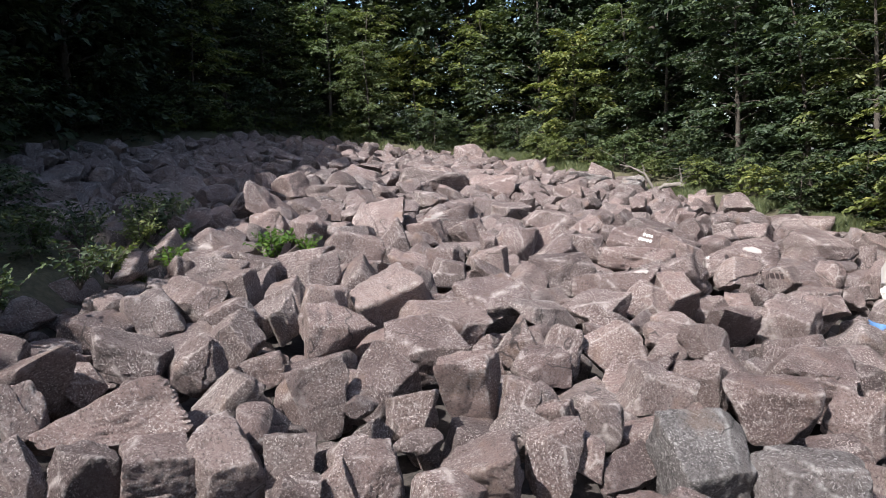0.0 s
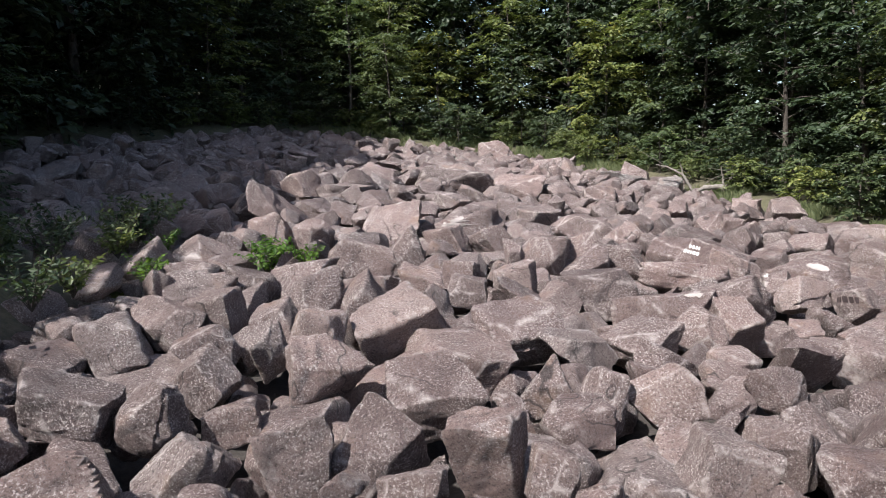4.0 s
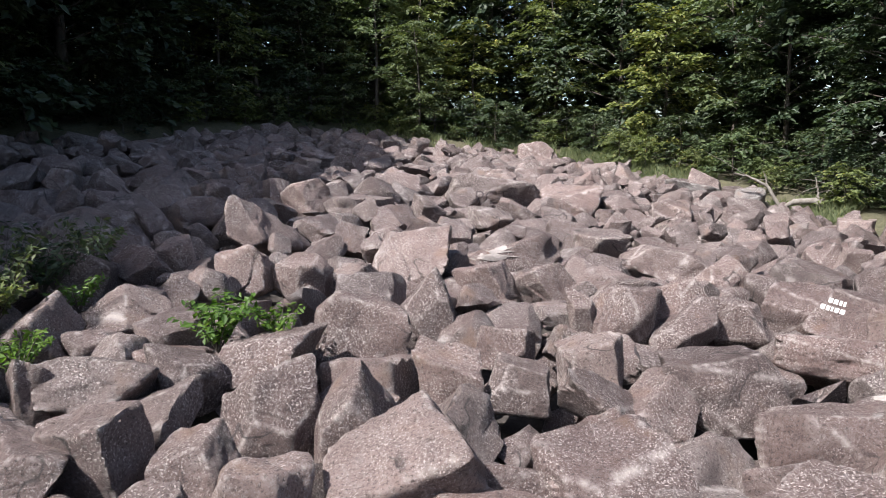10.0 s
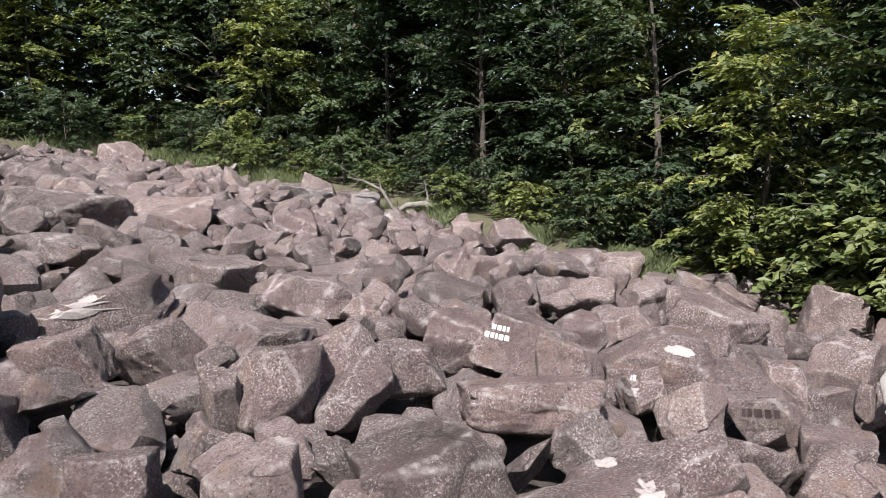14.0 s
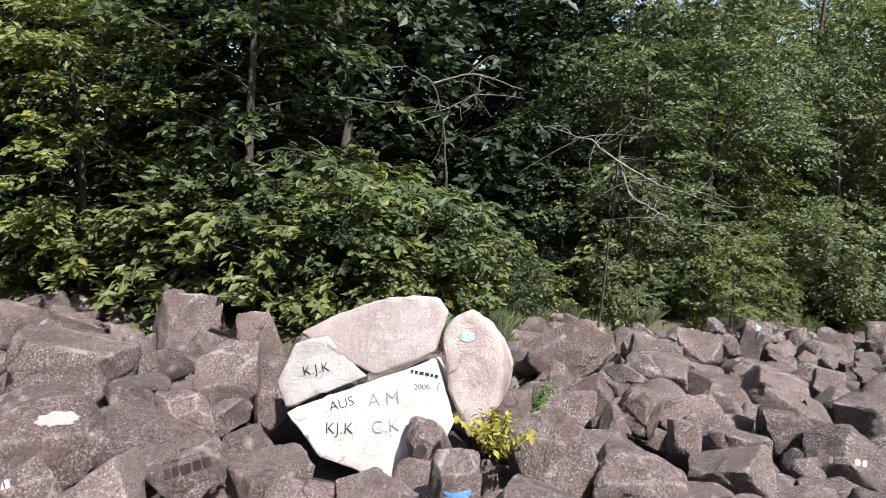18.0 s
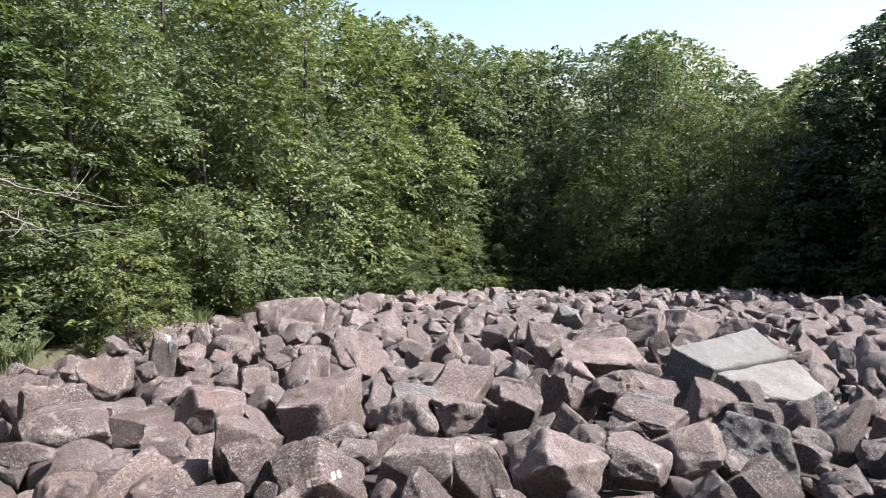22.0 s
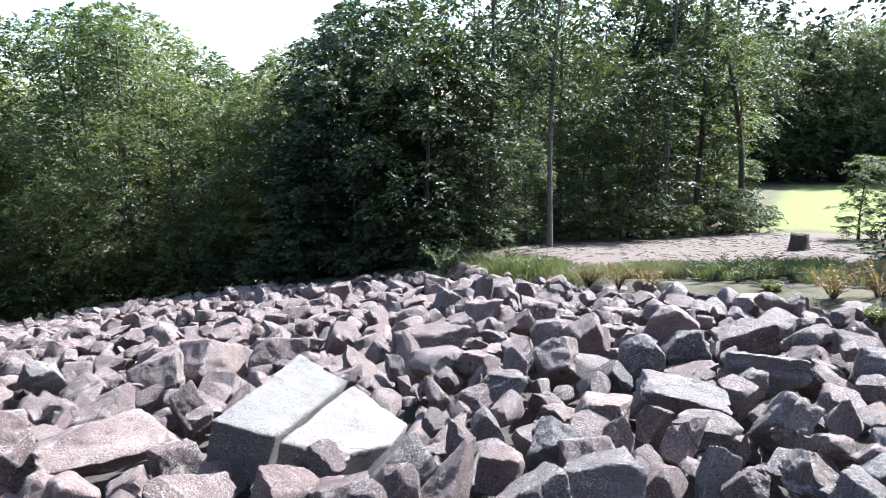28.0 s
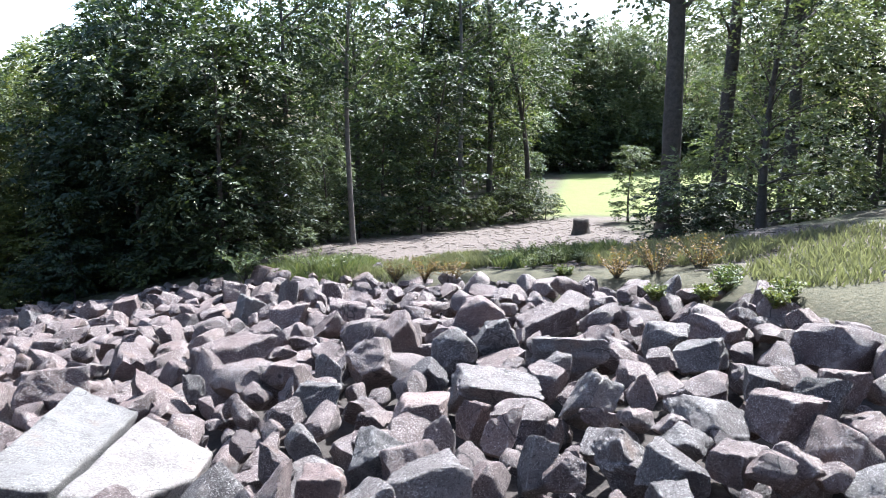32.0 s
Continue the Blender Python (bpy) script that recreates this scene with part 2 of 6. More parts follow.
CLEARING = [(-4, 4), (-9, 2), (-10.5, -8), (-10, -16), (-11.5, -25), (-15, -38), (-42, -44), (-52, -78), (-28, -76), (-14, -45), (-9, -38), (-2, -32.5),
            (4, -30.5), (7.5, -27), (6, -20), (1.5, -15), (-2, -9)]


def edge_distance(x, y, outline=FIELD):
    """How far places lie inside (+) or outside (-) an outline; arrays."""
    x, y = np.asarray(x, float), np.asarray(y, float)
    best, inside = np.full(x.shape, 1e9), np.zeros(x.shape, bool)
    for (x0, y0), (x1, y1) in zip(outline, outline[1:] + outline[:1]):
        dx, dy = x1 - x0, y1 - y0
        u = np.clip(((x - x0) * dx + (y - y0) * dy) / (dx * dx + dy * dy), 0, 1)
        best = np.minimum(best, np.hypot(x - x0 - u * dx, y - y0 - u * dy))
        with np.errstate(divide="ignore", invalid="ignore"):
            inside ^= ((y0 > y) != (y1 > y)) & (x < dx * (y - y0) / (dy if dy else 1e-9) + x0)
    return np.where(inside, best, -best)


def ground_z(x, y):
    e = edge_distance(x, y)
    return top(x, y) - 0.12 - 0.95 * np.clip((e + 0.3) / 1.2, 0, 1)


def mesh_from(name, verts, faces, smooth=True):
    me = bpy.data.meshes.new(name)
    me.from_pydata(verts.tolist() if hasattr(verts, "tolist") else verts, [], faces.tolist() if hasattr(faces, "tolist") else faces)
    if smooth:
        me.polygons.foreach_set("use_smooth", [True] * len(me.polygons))
    me.update()
    return me


def part(name, me, material, parent=None, label=""):
    if isinstance(me, bmesh.types.BMesh):
        bm, me = me, bpy.data.meshes.new(name)
        bm.to_mesh(me)
        bm.free()
    if material and not me.materials:
        me.materials.append(material)
    ob = new(name, me)
    ob.parent = parent
    return tagged(ob, label)


axis = np.concatenate([-np.geomspace(700, 82, 14), np.linspace(-80, 46, 190), np.geomspace(48, 700, 16)])
gx, gy = np.meshgrid(axis, axis, indexing="ij")
gz = ground_z(gx, gy) + 0.05 * np.sin(gx * 2.1 + np.sin(gy * 1.3)) * np.cos(gy * 1.7)
n = len(axis)
idx = np.arange(n * n).reshape(n, n)
quads = np.stack([idx[:-1, :-1], idx[1:, :-1], idx[1:, 1:], idx[:-1, 1:]], -1).reshape(-1, 4)
ground = part("ground", mesh_from("ground", np.stack([gx, gy, gz], -1).reshape(-1, 3), quads), GROUND)
cx, cy = gx.ravel(), gy.ravel()
clear = np.clip(edge_distance(cx, cy, CLEARING) / 1.5 + 0.6, 0, 1)
wob = 2.0 * np.sin(cx * 0.35) + 1.5 * np.cos(cx * 0.8)
rim = edge_distance(cx, cy)
for cover, val in (("mulch", clear * np.clip((cy + 42 + wob * 0.3) / 1.5, 0, 1) * np.clip((-rim - 1.2) / 1.5, 0, 1)),
                   ("lawn", clear * np.clip((-42 - wob * 0.3 - cy) / 1.5, 0, 1)),
                   ("soil", np.clip((rim + 0.2) / 0.6, 0, 1)),
                   ("rough_grass", np.clip(1.6 - np.abs(rim + 0.9), 0, 1))):
    ground.data.attributes.new(cover, "FLOAT", "POINT").data.foreach_set("value", val.astype(np.float32))
tagged(ground, "dark forest floor of leaf litter and soil sloping gently", "ground", kind="structure")


# ---- stones ----
def grain(p, seed=0):
    """Smooth noise from -1 to 1 at many places at once."""
    i = np.floor(p).astype(np.int64)
    u = p - i
    u = u * u * (3 - 2 * u)
    out = np.zeros(len(p))
    for c in range(8):
        k = np.array([c & 1, c >> 1 & 1, c >> 2 & 1])
        q = i + k
        h = (q[:, 0] * 73856093 ^ q[:, 1] * 19349663 ^ q[:, 2] * 83492791 ^ (seed + 11) * 40503) & 0xFFFFFFFF
        h = (h ^ h >> 15) * 739391 & 0xFFFFFFFF
        h = (h ^ h >> 13) * 1274126177 & 0xFFFFFFFF
        out += ((h ^ h >> 16) & 0xFFFF) / 32767.5 * np.prod(np.where(k, u, 1 - u), axis=1)
    return out - 1


def ball(level):
    bm = bmesh.new()
    bmesh.ops.create_icosphere(bm, subdivisions=level, radius=1)
    v = np.array([p.co[:] for p in bm.verts])
    f = np.array([[p.index for p in q.verts] for q in bm.faces])
    bm.free()
    return v, f


BALLS = {k: ball(k) for k in (2, 3, 4, 5)}


def rock_shape(seed, level=4, sharp=(10, 22), rough=1.0):
    """A stone in a box 2 across: flat breaks that meet in worn edges, with hollows, ledges and chips. Also gives the wear of the edges."""
    rng = np.random.default_rng(seed)
    d, f = BALLS[level]
    kind = rng.uniform()
    turn = spin(*rng.uniform(-25, 25, 3))
    if kind < 0.6:       # a block with broken corners
        n = np.concatenate([np.eye(3), -np.eye(3)]) @ turn + rng.normal(0, 0.16, (6, 3))
        h = rng.uniform(0.62, 0.95, 6)
        more = int(rng.integers(3, 8))
    elif kind < 0.85:    # a wedge
        n, h = rng.normal(0, 1, (5, 3)), rng.uniform(0.5, 0.9, 5)
        n = np.concatenate([n, -n.mean(0)[None] + rng.normal(0, 0.2, (1, 3)), np.eye(3) * -1])
        h = np.concatenate([h, [0.7], [1, 1, 1]])
        more = int(rng.integers(2, 5))
    else:                # a rounded lump
        n, h, more = np.concatenate([np.eye(3), -np.eye(3)]), np.full(6, 0.95), 12
    m = rng.normal(0, 1, (more, 3))
    n = np.concatenate([n, m])
    n /= np.linalg.norm(n, axis=1)[:, None]
    h = np.concatenate([h, rng.uniform(0.78, 1.08, more)])
    q = d + 0.065 * rough * np.stack([grain(d * 2.1 + 9 * j, seed + j) for j in range(3)], -1)
    a = np.clip(q @ n.T / h, 1e-6, None)
    p = rng.uniform(*sharp) * (0.7 if kind >= 0.85 else 1.0)
    r = 1 / ((a ** p).sum(1) ** (1 / p))
    two = np.partition(a, -2, axis=1)[:, -2:]
    wear = np.clip(1 - (two[:, 1] - two[:, 0]) / two[:, 1] / 0.04, 0, 1)
    v = d * r[:, None]
    lump = 0.026 * grain(v * 2.6, seed + 5) + 0.024 * grain(v * 6.0, seed + 6) - 0.045 * np.clip(grain(v * 3.4, seed + 7) - 0.15, 0, 1)
    if level > 3:
        lump = lump + 0.017 * grain(v * 13.0, seed + 8) + (0.011 * grain(v * 26.0, seed + 9) if level > 4 else 0)
    if rng.uniform() < 0.5:      # a ledge where a slice has come away
        w = rng.normal(0, 1, 3)
        w /= np.linalg.norm(w)
        lump = lump - rng.uniform(0.03, 0.09) * (v @ w + 0.10 * grain(v * 2.3, seed + 4) > rng.uniform(0.05, 0.45))
    v = v * (1 + rough * lump[:, None])
    lo, hi = v.min(0), v.max(0)
    return (v - (lo + hi) / 2) / ((hi - lo) / 2), f, wear


def spin(rx, ry, rz):
    return np.array(Euler((radians(rx), radians(ry), radians(rz))).to_matrix())


TAKEN = []   # x, y, r of every stone so far
BOULDERS = []


def boulder(x, y, z, sx, sy, sz, rz=0, rx=0, ry=0, seed=0, material=None, name="boulder",
            label="angular red-brown boulder lying among others in the field", level=5):
    """A stone of its own; z is the height of its middle, sx, sy and sz its half sizes."""
    v, f, wear = rock_shape(1000 + seed, level, (15, 34) if y > 9 else (20, 45))
    wide = 1.12 if y > 8 else 1.02
    v = (v * (wide * sx, wide * 1.05 * sy, 1.05 * sz)) @ spin(rx, ry, rz).T
    me = mesh_from(name, v, f)
    me.set_sharp_from_angle(angle=radians(40))
    me.attributes.new("wear", "FLOAT", "POINT").data.foreach_set("value", wear.astype(np.float32))
    ob = part(name, me, material or ROCK)
    ob.location = (x, y, z)
    tagged(ob, label, name, name + "s of the field")
    TAKEN.append((x, y, 0.5 * (sx + sy)))
    BOULDERS.append(ob)
    return ob


def block(name, outline, back, shrink, material, parent, worn=0.06, seed=0, rough=0.02, label=""):
    """A broken piece of stone: a flat face, drawn by its corners, that goes back and narrows."""
    rng = np.random.default_rng(seed)
    pts = np.array(outline, float)
    mid = pts.mean(0)
    pts = mid + (pts - mid) * 1.025
    bm = bmesh.new()
    front = [bm.verts.new(p) for p in pts]
    rear = [bm.verts.new(mid + (p - mid) * shrink + np.array(back) * rng.uniform(0.85, 1.1)) for p in pts]
    n = len(front)
    bm.faces.new(front)
    bm.faces.new(rear[::-1])
    for i in range(n):
        bm.faces.new([front[i], rear[i], rear[(i + 1) % n], front[(i + 1) % n]])
    bmesh.ops.recalc_face_normals(bm, faces=bm.faces[:])
    bmesh.ops.bevel(bm, geom=bm.edges[:], offset=worn, segments=3, profile=0.5, affect="EDGES", clamp_overlap=True)
    bmesh.ops.triangulate(bm, faces=bm.faces[:])
    for limit in (0.5, 0.3, 0.2, 0.13):
        bmesh.ops.subdivide_edges(bm, edges=[e for e in bm.edges if e.calc_length() > limit], cuts=1)
        bmesh.ops.triangulate(bm, faces=bm.faces[:])
    for v in bm.verts:
        v.co += v.normal * rough * (1.3 * noise.noise(v.co * 2.2 + Vector((seed, 0, 0))) + 0.9 * noise.noise(v.co * 6.0) + 0.6 * noise.noise(v.co * 13.0))
    me = bpy.data.meshes.new(name)
    bm.to_mesh(me)
    bm.free()
    me.polygons.foreach_set("use_smooth", [True] * len(me.polygons))
    me.set_sharp_from_angle(angle=radians(35))
    return part(name, me, material, parent, label)


PALE = rock_material("whitewashed_rock", (0.38, 0.325, 0.31), (0.58, 0.55, 0.535), (0.66, 0.64, 0.62), 0.03, False, 0.4, 0.14)
PALE_SLAB = rock_material("pale_slab_rock", (0.14, 0.126, 0.119), (0.235, 0.22, 0.209), (0.35, 0.335, 0.32), -0.02, False, 0.9, 0.9)
PINK = rock_material("streaked_pink_rock", (0.22, 0.165, 0.155), (0.43, 0.37, 0.355), (0.58, 0.54, 0.52), 0.0, False, 0.5, 0.25)


def face_at(y, z):
    """A point on the flat west face of the split boulder."""
    return (8.86 + 0.05 * (y - 12.8) + 0.2 * (z - 1.5), y, z)


split = tagged(new("split_boulder"), "huge whitewashed boulder split into four pieces, covered in graffiti", "boulder")
back = (1.25, 0.0, -0.25)
block("left_piece", [face_at(*p) for p in ((14.02, 1.55), (13.80, 2.02), (13.35, 2.15), (12.86, 1.68), (13.88, 1.25))], back, 0.8, PALE, split, 0.039, 1)
block("top_piece", [face_at(*p) for p in ((13.70, 2.17), (13.2, 2.45), (12.6, 2.65), (12.02, 2.67), (11.87, 2.50), (12.02, 2.01), (12.78, 1.69))], back, 0.82, PALE, split, 0.052, 2)
low_piece = block("lower_piece", [face_at(*p) for p in ((13.86, 1.19), (12.81, 1.61), (12.03, 1.92), (11.76, 1.22), (11.94, 0.85), (12.6, 0.45), (13.4, 0.7))], back, 0.85, PALE, split, 0.033, 3)
block("right_piece", [face_at(*p) for p in ((11.96, 2.2), (11.82, 2.45), (11.55, 2.57), (11.28, 2.32), (11.16, 1.92), (11.25, 1.4), (11.6, 1.0), (11.84, 1.6))], (1.0, -0.2, -0.3), 0.75, PINK, split, 0.091, 4)
TAKEN.extend([(8.1, 12.9, 0.75), (8.1, 13.5, 0.6), (7.6, 13.1, 0.4), (9.4, 13.4, 0.75), (9.5, 12.5, 0.85), (9.4, 11.7, 0.7)])

slab = tagged(new("cracked_slab"), "large pale flat slab cracked across, tilted among dark boulders", "boulder")
down = (0.22, 0.1, -0.75)
block("upper_half", [(8.87, -3.45, 0.36), (7.96, -2.95, 0.10), (8.31, -0.47, 0.36), (9.06, -0.38, 0.60)], down, 0.95, PALE_SLAB, slab, 0.04, 5)
block("lower_half", [(7.84, -2.93, 0.06), (6.85, -2.12, -0.20), (6.97, -1.32, -0.11), (7.52, -0.55, 0.10), (8.22, -0.42, 0.32)], down, 0.95, PALE_SLAB, slab, 0.04, 6)
TAKEN.extend([(8.5, -1.2, 0.75), (8.4, -2.5, 0.7), (7.5, -1.6, 0.75), (7.3, -2.2, 0.5)])


boulder(-1.39, 12.36, 1.69, 0.54, 0.43, 0.67, 4, -17, -3, 1)
boulder(-0.88, 11.71, 1.58, 0.66, 0.52, 0.61, 11, 15, 1, 2)
boulder(-0.69, 13.66, 1.75, 0.42, 0.33, 0.46, -0, -10, 10, 3)
boulder(0.81, 11.92, 1.47, 0.64, 0.51, 0.50, 5, 4, -16, 4)
boulder(-0.06, 10.89, 1.44, 0.76, 0.61, 0.37, -8, 21, 3, 5)
boulder(-1.92, 15.01, 1.96, 0.68, 0.54, 0.62, -3, -1, -15, 6)
boulder(-2.39, 12.56, 1.79, 0.50, 0.40, 0.51, 13, -6, -9, 7)
boulder(-2.66, 13.64, 1.92, 0.62, 0.50, 0.40, 22, -1, -8, 8)
boulder(-3.49, 13.11, 1.95, 0.37, 0.29, 0.47, 27, 11, -21, 9)
boulder(-2.59, 11.42, 1.72, 0.39, 0.31, 0.40, 21, -13, -2, 10)
boulder(-4.71, 12.32, 2.03, 0.22, 0.18, 0.39, 23, 0, -0, 11)
boulder(-4.20, 12.69, 1.99, 0.52, 0.41, 0.35, 27, -14, -5, 12)
boulder(-4.02, 11.07, 1.84, 0.46, 0.37, 0.43, 26, -18, 3, 13)
boulder(-3.44, 11.41, 1.81, 0.46, 0.37, 0.49, 20, 15, 9, 14)
boulder(-3.20, 10.29, 1.68, 0.36, 0.29, 0.28, 16, 4, -14, 15)
boulder(-2.44, 10.47, 1.63, 0.26, 0.21, 0.33, 25, 1, -26, 16)
boulder(-1.95, 10.97, 1.61, 0.33, 0.26, 0.44, 17, -3, 13, 17)
boulder(-5.45, 13.59, 2.23, 0.41, 0.33, 0.42, 24, 10, -14, 18)
boulder(-6.29, 15.65, 2.53, 0.49, 0.39, 0.39, 29, -11, 19, 19)
boulder(-4.91, 14.56, 2.25, 0.45, 0.36, 0.38, 32, 32, 8, 20)
boulder(-5.79, 16.61, 2.56, 0.41, 0.33, 0.33, 34, 11, -8, 21)
boulder(-5.62, 17.31, 2.53, 0.34, 0.27, 0.40, 24, 18, -5, 22)
boulder(-4.21, 16.95, 2.40, 0.47, 0.37, 0.50, 21, -0, 8, 23)
boulder(-3.33, 17.16, 2.25, 0.43, 0.34, 0.45, 12, -2, 3, 24)
boulder(-4.89, 20.24, 2.66, 0.88, 0.71, 0.57, 19, -11, 12, 25)
boulder(-6.17, 24.62, 3.20, 0.39, 0.31, 0.54, 7, -16, -17, 26)
boulder(-5.20, 24.29, 3.04, 0.59, 0.48, 0.57, 23, -5, -13, 27)
boulder(-3.77, 24.35, 2.86, 0.78, 0.63, 0.55, 2, 5, -14, 28)
boulder(-1.87, 18.67, 2.21, 0.92, 0.74, 0.65, -3, 8, -16, 29)
boulder(-1.09, 15.94, 1.98, 0.34, 0.27, 0.68, 3, -0, -6, 30)
boulder(0.06, 20.15, 2.16, 1.12, 0.89, 0.49, -1, 17, -7, 31)
boulder(-0.37, 27.95, 2.83, 1.39, 1.11, 0.60, -9, -24, -3, 32)
boulder(-1.40, 30.44, 3.18, 0.78, 0.62, 0.56, 0, 3, -6, 33)
boulder(1.75, 40.19, 3.88, 0.86, 0.69, 0.90, -7, -9, -7, 34)
boulder(-0.34, 18.12, 2.05, 0.55, 0.44, 0.41, 2, -5, 1, 35)
boulder(0.74, 18.05, 1.96, 0.45, 0.36, 0.52, 11, 6, -20, 36)
boulder(1.11, 16.38, 1.86, 0.20, 0.16, 0.49, 8, 5, -12, 37)
boulder(2.18, 21.92, 2.16, 0.58, 0.46, 0.49, -1, 0, -8, 38)
boulder(1.72, 16.56, 1.84, 0.50, 0.40, 0.50, -14, -13, 1, 39)
boulder(2.63, 16.95, 1.81, 0.54, 0.43, 0.61, -5, -4, 5, 40)
boulder(3.16, 20.52, 1.99, 0.73, 0.59, 0.46, 3, -16, 3, 41)
boulder(3.53, 16.82, 1.74, 0.38, 0.30, 0.43, -20, -14, -13, 42)
boulder(4.80, 17.88, 1.68, 0.53, 0.42, 0.47, -22, 6, -7, 43)
boulder(5.47, 16.99, 1.64, 0.76, 0.60, 0.49, -25, 9, 4, 44)
boulder(4.27, 19.73, 1.86, 0.61, 0.49, 0.50, -10, 6, 6, 45)
boulder(2.52, 14.25, 1.56, 0.73, 0.58, 0.50, -2, 8, 2, 46)
boulder(4.34, 15.29, 1.53, 0.76, 0.61, 0.41, -18, -12, -4, 47)
boulder(1.07, 13.58, 1.60, 0.55, 0.44, 0.31, -2, 8, 20, 48)
boulder(0.13, 13.70, 1.67, 0.37, 0.29, 0.39, -1, -19, 25, 49)
boulder(0.99, 14.85, 1.72, 0.39, 0.32, 0.33, 2, -14, 18, 50)
boulder(1.67, 11.43, 1.36, 0.47, 0.38, 0.32, -16, -24, -5, 51)
boulder(2.64, 11.71, 1.32, 0.53, 0.42, 0.30, -27, 21, -10, 52)
boulder(3.49, 13.18, 1.40, 0.78, 0.62, 0.44, -27, -4, -5, 53)
boulder(-0.02, 15.03, 1.82, 0.37, 0.29, 0.34, -8, 3, 14, 54)
boulder(4.07, 28.52, 2.62, 0.31, 0.25, 0.57, -5, -12, -15, 55)
boulder(4.84, 26.51, 2.39, 0.49, 0.39, 0.56, -12, -9, -8, 56)
boulder(1.95, 27.67, 2.65, 0.86, 0.69, 0.58, -19, 25, 12, 57)
boulder(-3.15, 28.28, 3.13, 0.89, 0.72, 0.47, -0, 12, 17, 58)
boulder(6.96, 32.45, 2.78, 0.88, 0.70, 0.53, -34, -7, -5, 59, material=ROCK_GREY)
boulder(8.58, 31.25, 2.58, 0.49, 0.39, 0.47, -14, -2, -3, 60, material=ROCK_GREY)
boulder(-7.36, 42.33, 5.04, 0.87, 0.68, 0.58, 11, 24, 28, 61)
boulder(-3.33, 32.25, 3.54, 0.74, 0.59, 0.60, 3, -12, 35, 62)
boulder(-0.10, 31.89, 3.21, 0.51, 0.41, 0.48, -8, -7, 0, 63)
boulder(-2.08, 25.04, 2.76, 0.46, 0.37, 0.46, 10, 13, 5, 64)
boulder(-7.11, 23.06, 3.20, 0.36, 0.28, 0.43, 15, 7, 3, 65)
boulder(-7.00, 31.19, 3.90, 0.51, 0.40, 0.48, 30, -0, -17, 66)
boulder(-7.73, 27.05, 3.61, 0.44, 0.34, 0.42, 11, 19, -7, 67)
boulder(-0.33, 24.55, 2.56, 0.60, 0.48, 0.37, -16, -8, 0, 68)
boulder(-2.50, 20.86, 2.47, 0.43, 0.34, 0.34, 18, -13, 9, 69)
boulder(-3.27, 20.58, 2.52, 0.36, 0.29, 0.38, 18, -9, -2, 70)
boulder(4.18, 33.88, 3.12, 0.54, 0.44, 0.51, 6, 22, 11, 71)
boulder(3.01, 32.47, 3.07, 0.41, 0.34, 0.49, -4, 15, -2, 72)
boulder(5.68, 16.27, 1.55, 0.44, 0.35, 0.47, -37, -11, 0, 73)
boulder(8.85, 19.60, 1.56, 0.44, 0.36, 0.46, -39, 36, -3, 74)
boulder(4.44, 14.38, 1.46, 0.37, 0.30, 0.31, -27, 17, -2, 75)
boulder(6.09, 15.33, 1.44, 0.30, 0.24, 0.31, -32, -28, 1, 76)
boulder(4.30, 13.44, 1.36, 0.81, 0.65, 0.41, -34, -31, -15, 77)
boulder(7.04, 16.06, 1.45, 0.72, 0.57, 0.44, -34, -3, -14, 78)
boulder(8.85, 17.30, 1.37, 0.25, 0.20, 0.55, -48, -7, 9, 79)
boulder(8.25, 20.03, 1.64, 0.32, 0.26, 0.34, -32, -4, -9, 80)
boulder(11.97, 22.35, 1.53, 0.58, 0.46, 0.41, -42, 17, 5, 81)
boulder(7.97, 17.79, 1.47, 0.55, 0.44, 0.31, -35, -2, -17, 82)
boulder(2.06, 18.23, 1.88, 0.61, 0.49, 0.37, -18, 8, 1, 83)
boulder(2.62, 16.42, 1.75, 0.42, 0.33, 0.49, -26, -21, 1, 84)
boulder(0.97, 14.34, 1.67, 0.36, 0.29, 0.49, -14, -5, -4, 85)
boulder(7.33, 22.65, 1.90, 0.40, 0.32, 0.50, -26, 4, 13, 86)
boulder(10.93, 25.75, 1.90, 0.60, 0.49, 0.51, -26, 17, 10, 87)
boulder(7.67, 26.19, 2.18, 0.37, 0.30, 0.44, -27, -1, 6, 88)
boulder(7.74, 22.00, 1.83, 0.36, 0.29, 0.37, -33, 7, 15, 89)
boulder(7.83, 33.63, 2.86, 0.70, 0.56, 0.57, -25, -23, 16, 90)
boulder(3.68, 27.46, 2.54, 0.52, 0.42, 0.52, -12, 9, -17, 91)
boulder(9.83, 26.29, 2.04, 0.46, 0.36, 0.38, -16, 10, -2, 92)
boulder(5.66, 27.02, 2.38, 0.38, 0.30, 0.38, -21, 1, -2, 93)
boulder(8.60, 10.65, 0.87, 0.56, 0.44, 0.59, -94, -15, 16, 94)
boulder(7.57, 11.66, 1.01, 0.27, 0.22, 0.41, -84, 1, 1, 95)
boulder(8.57, 12.05, 0.99, 0.22, 0.22, 0.33, -101, 7, -4, 96)
boulder(7.40, 13.55, 0.88, 0.48, 0.38, 0.44, -72, 1, -13, 97)
boulder(7.03, 14.29, 1.28, 0.37, 0.30, 0.33, -55, -9, -12, 98)
boulder(9.26, 16.95, 1.39, 0.72, 0.58, 0.54, -62, 2, 10, 99)
boulder(12.54, 17.01, 1.07, 0.54, 0.44, 0.73, -68, -20, 14, 100)
boulder(9.92, 15.10, 1.17, 0.42, 0.34, 0.47, -74, 16, -1, 101)
boulder(11.95, 15.43, 1.04, 0.39, 0.31, 0.58, -74, -8, 6, 102)
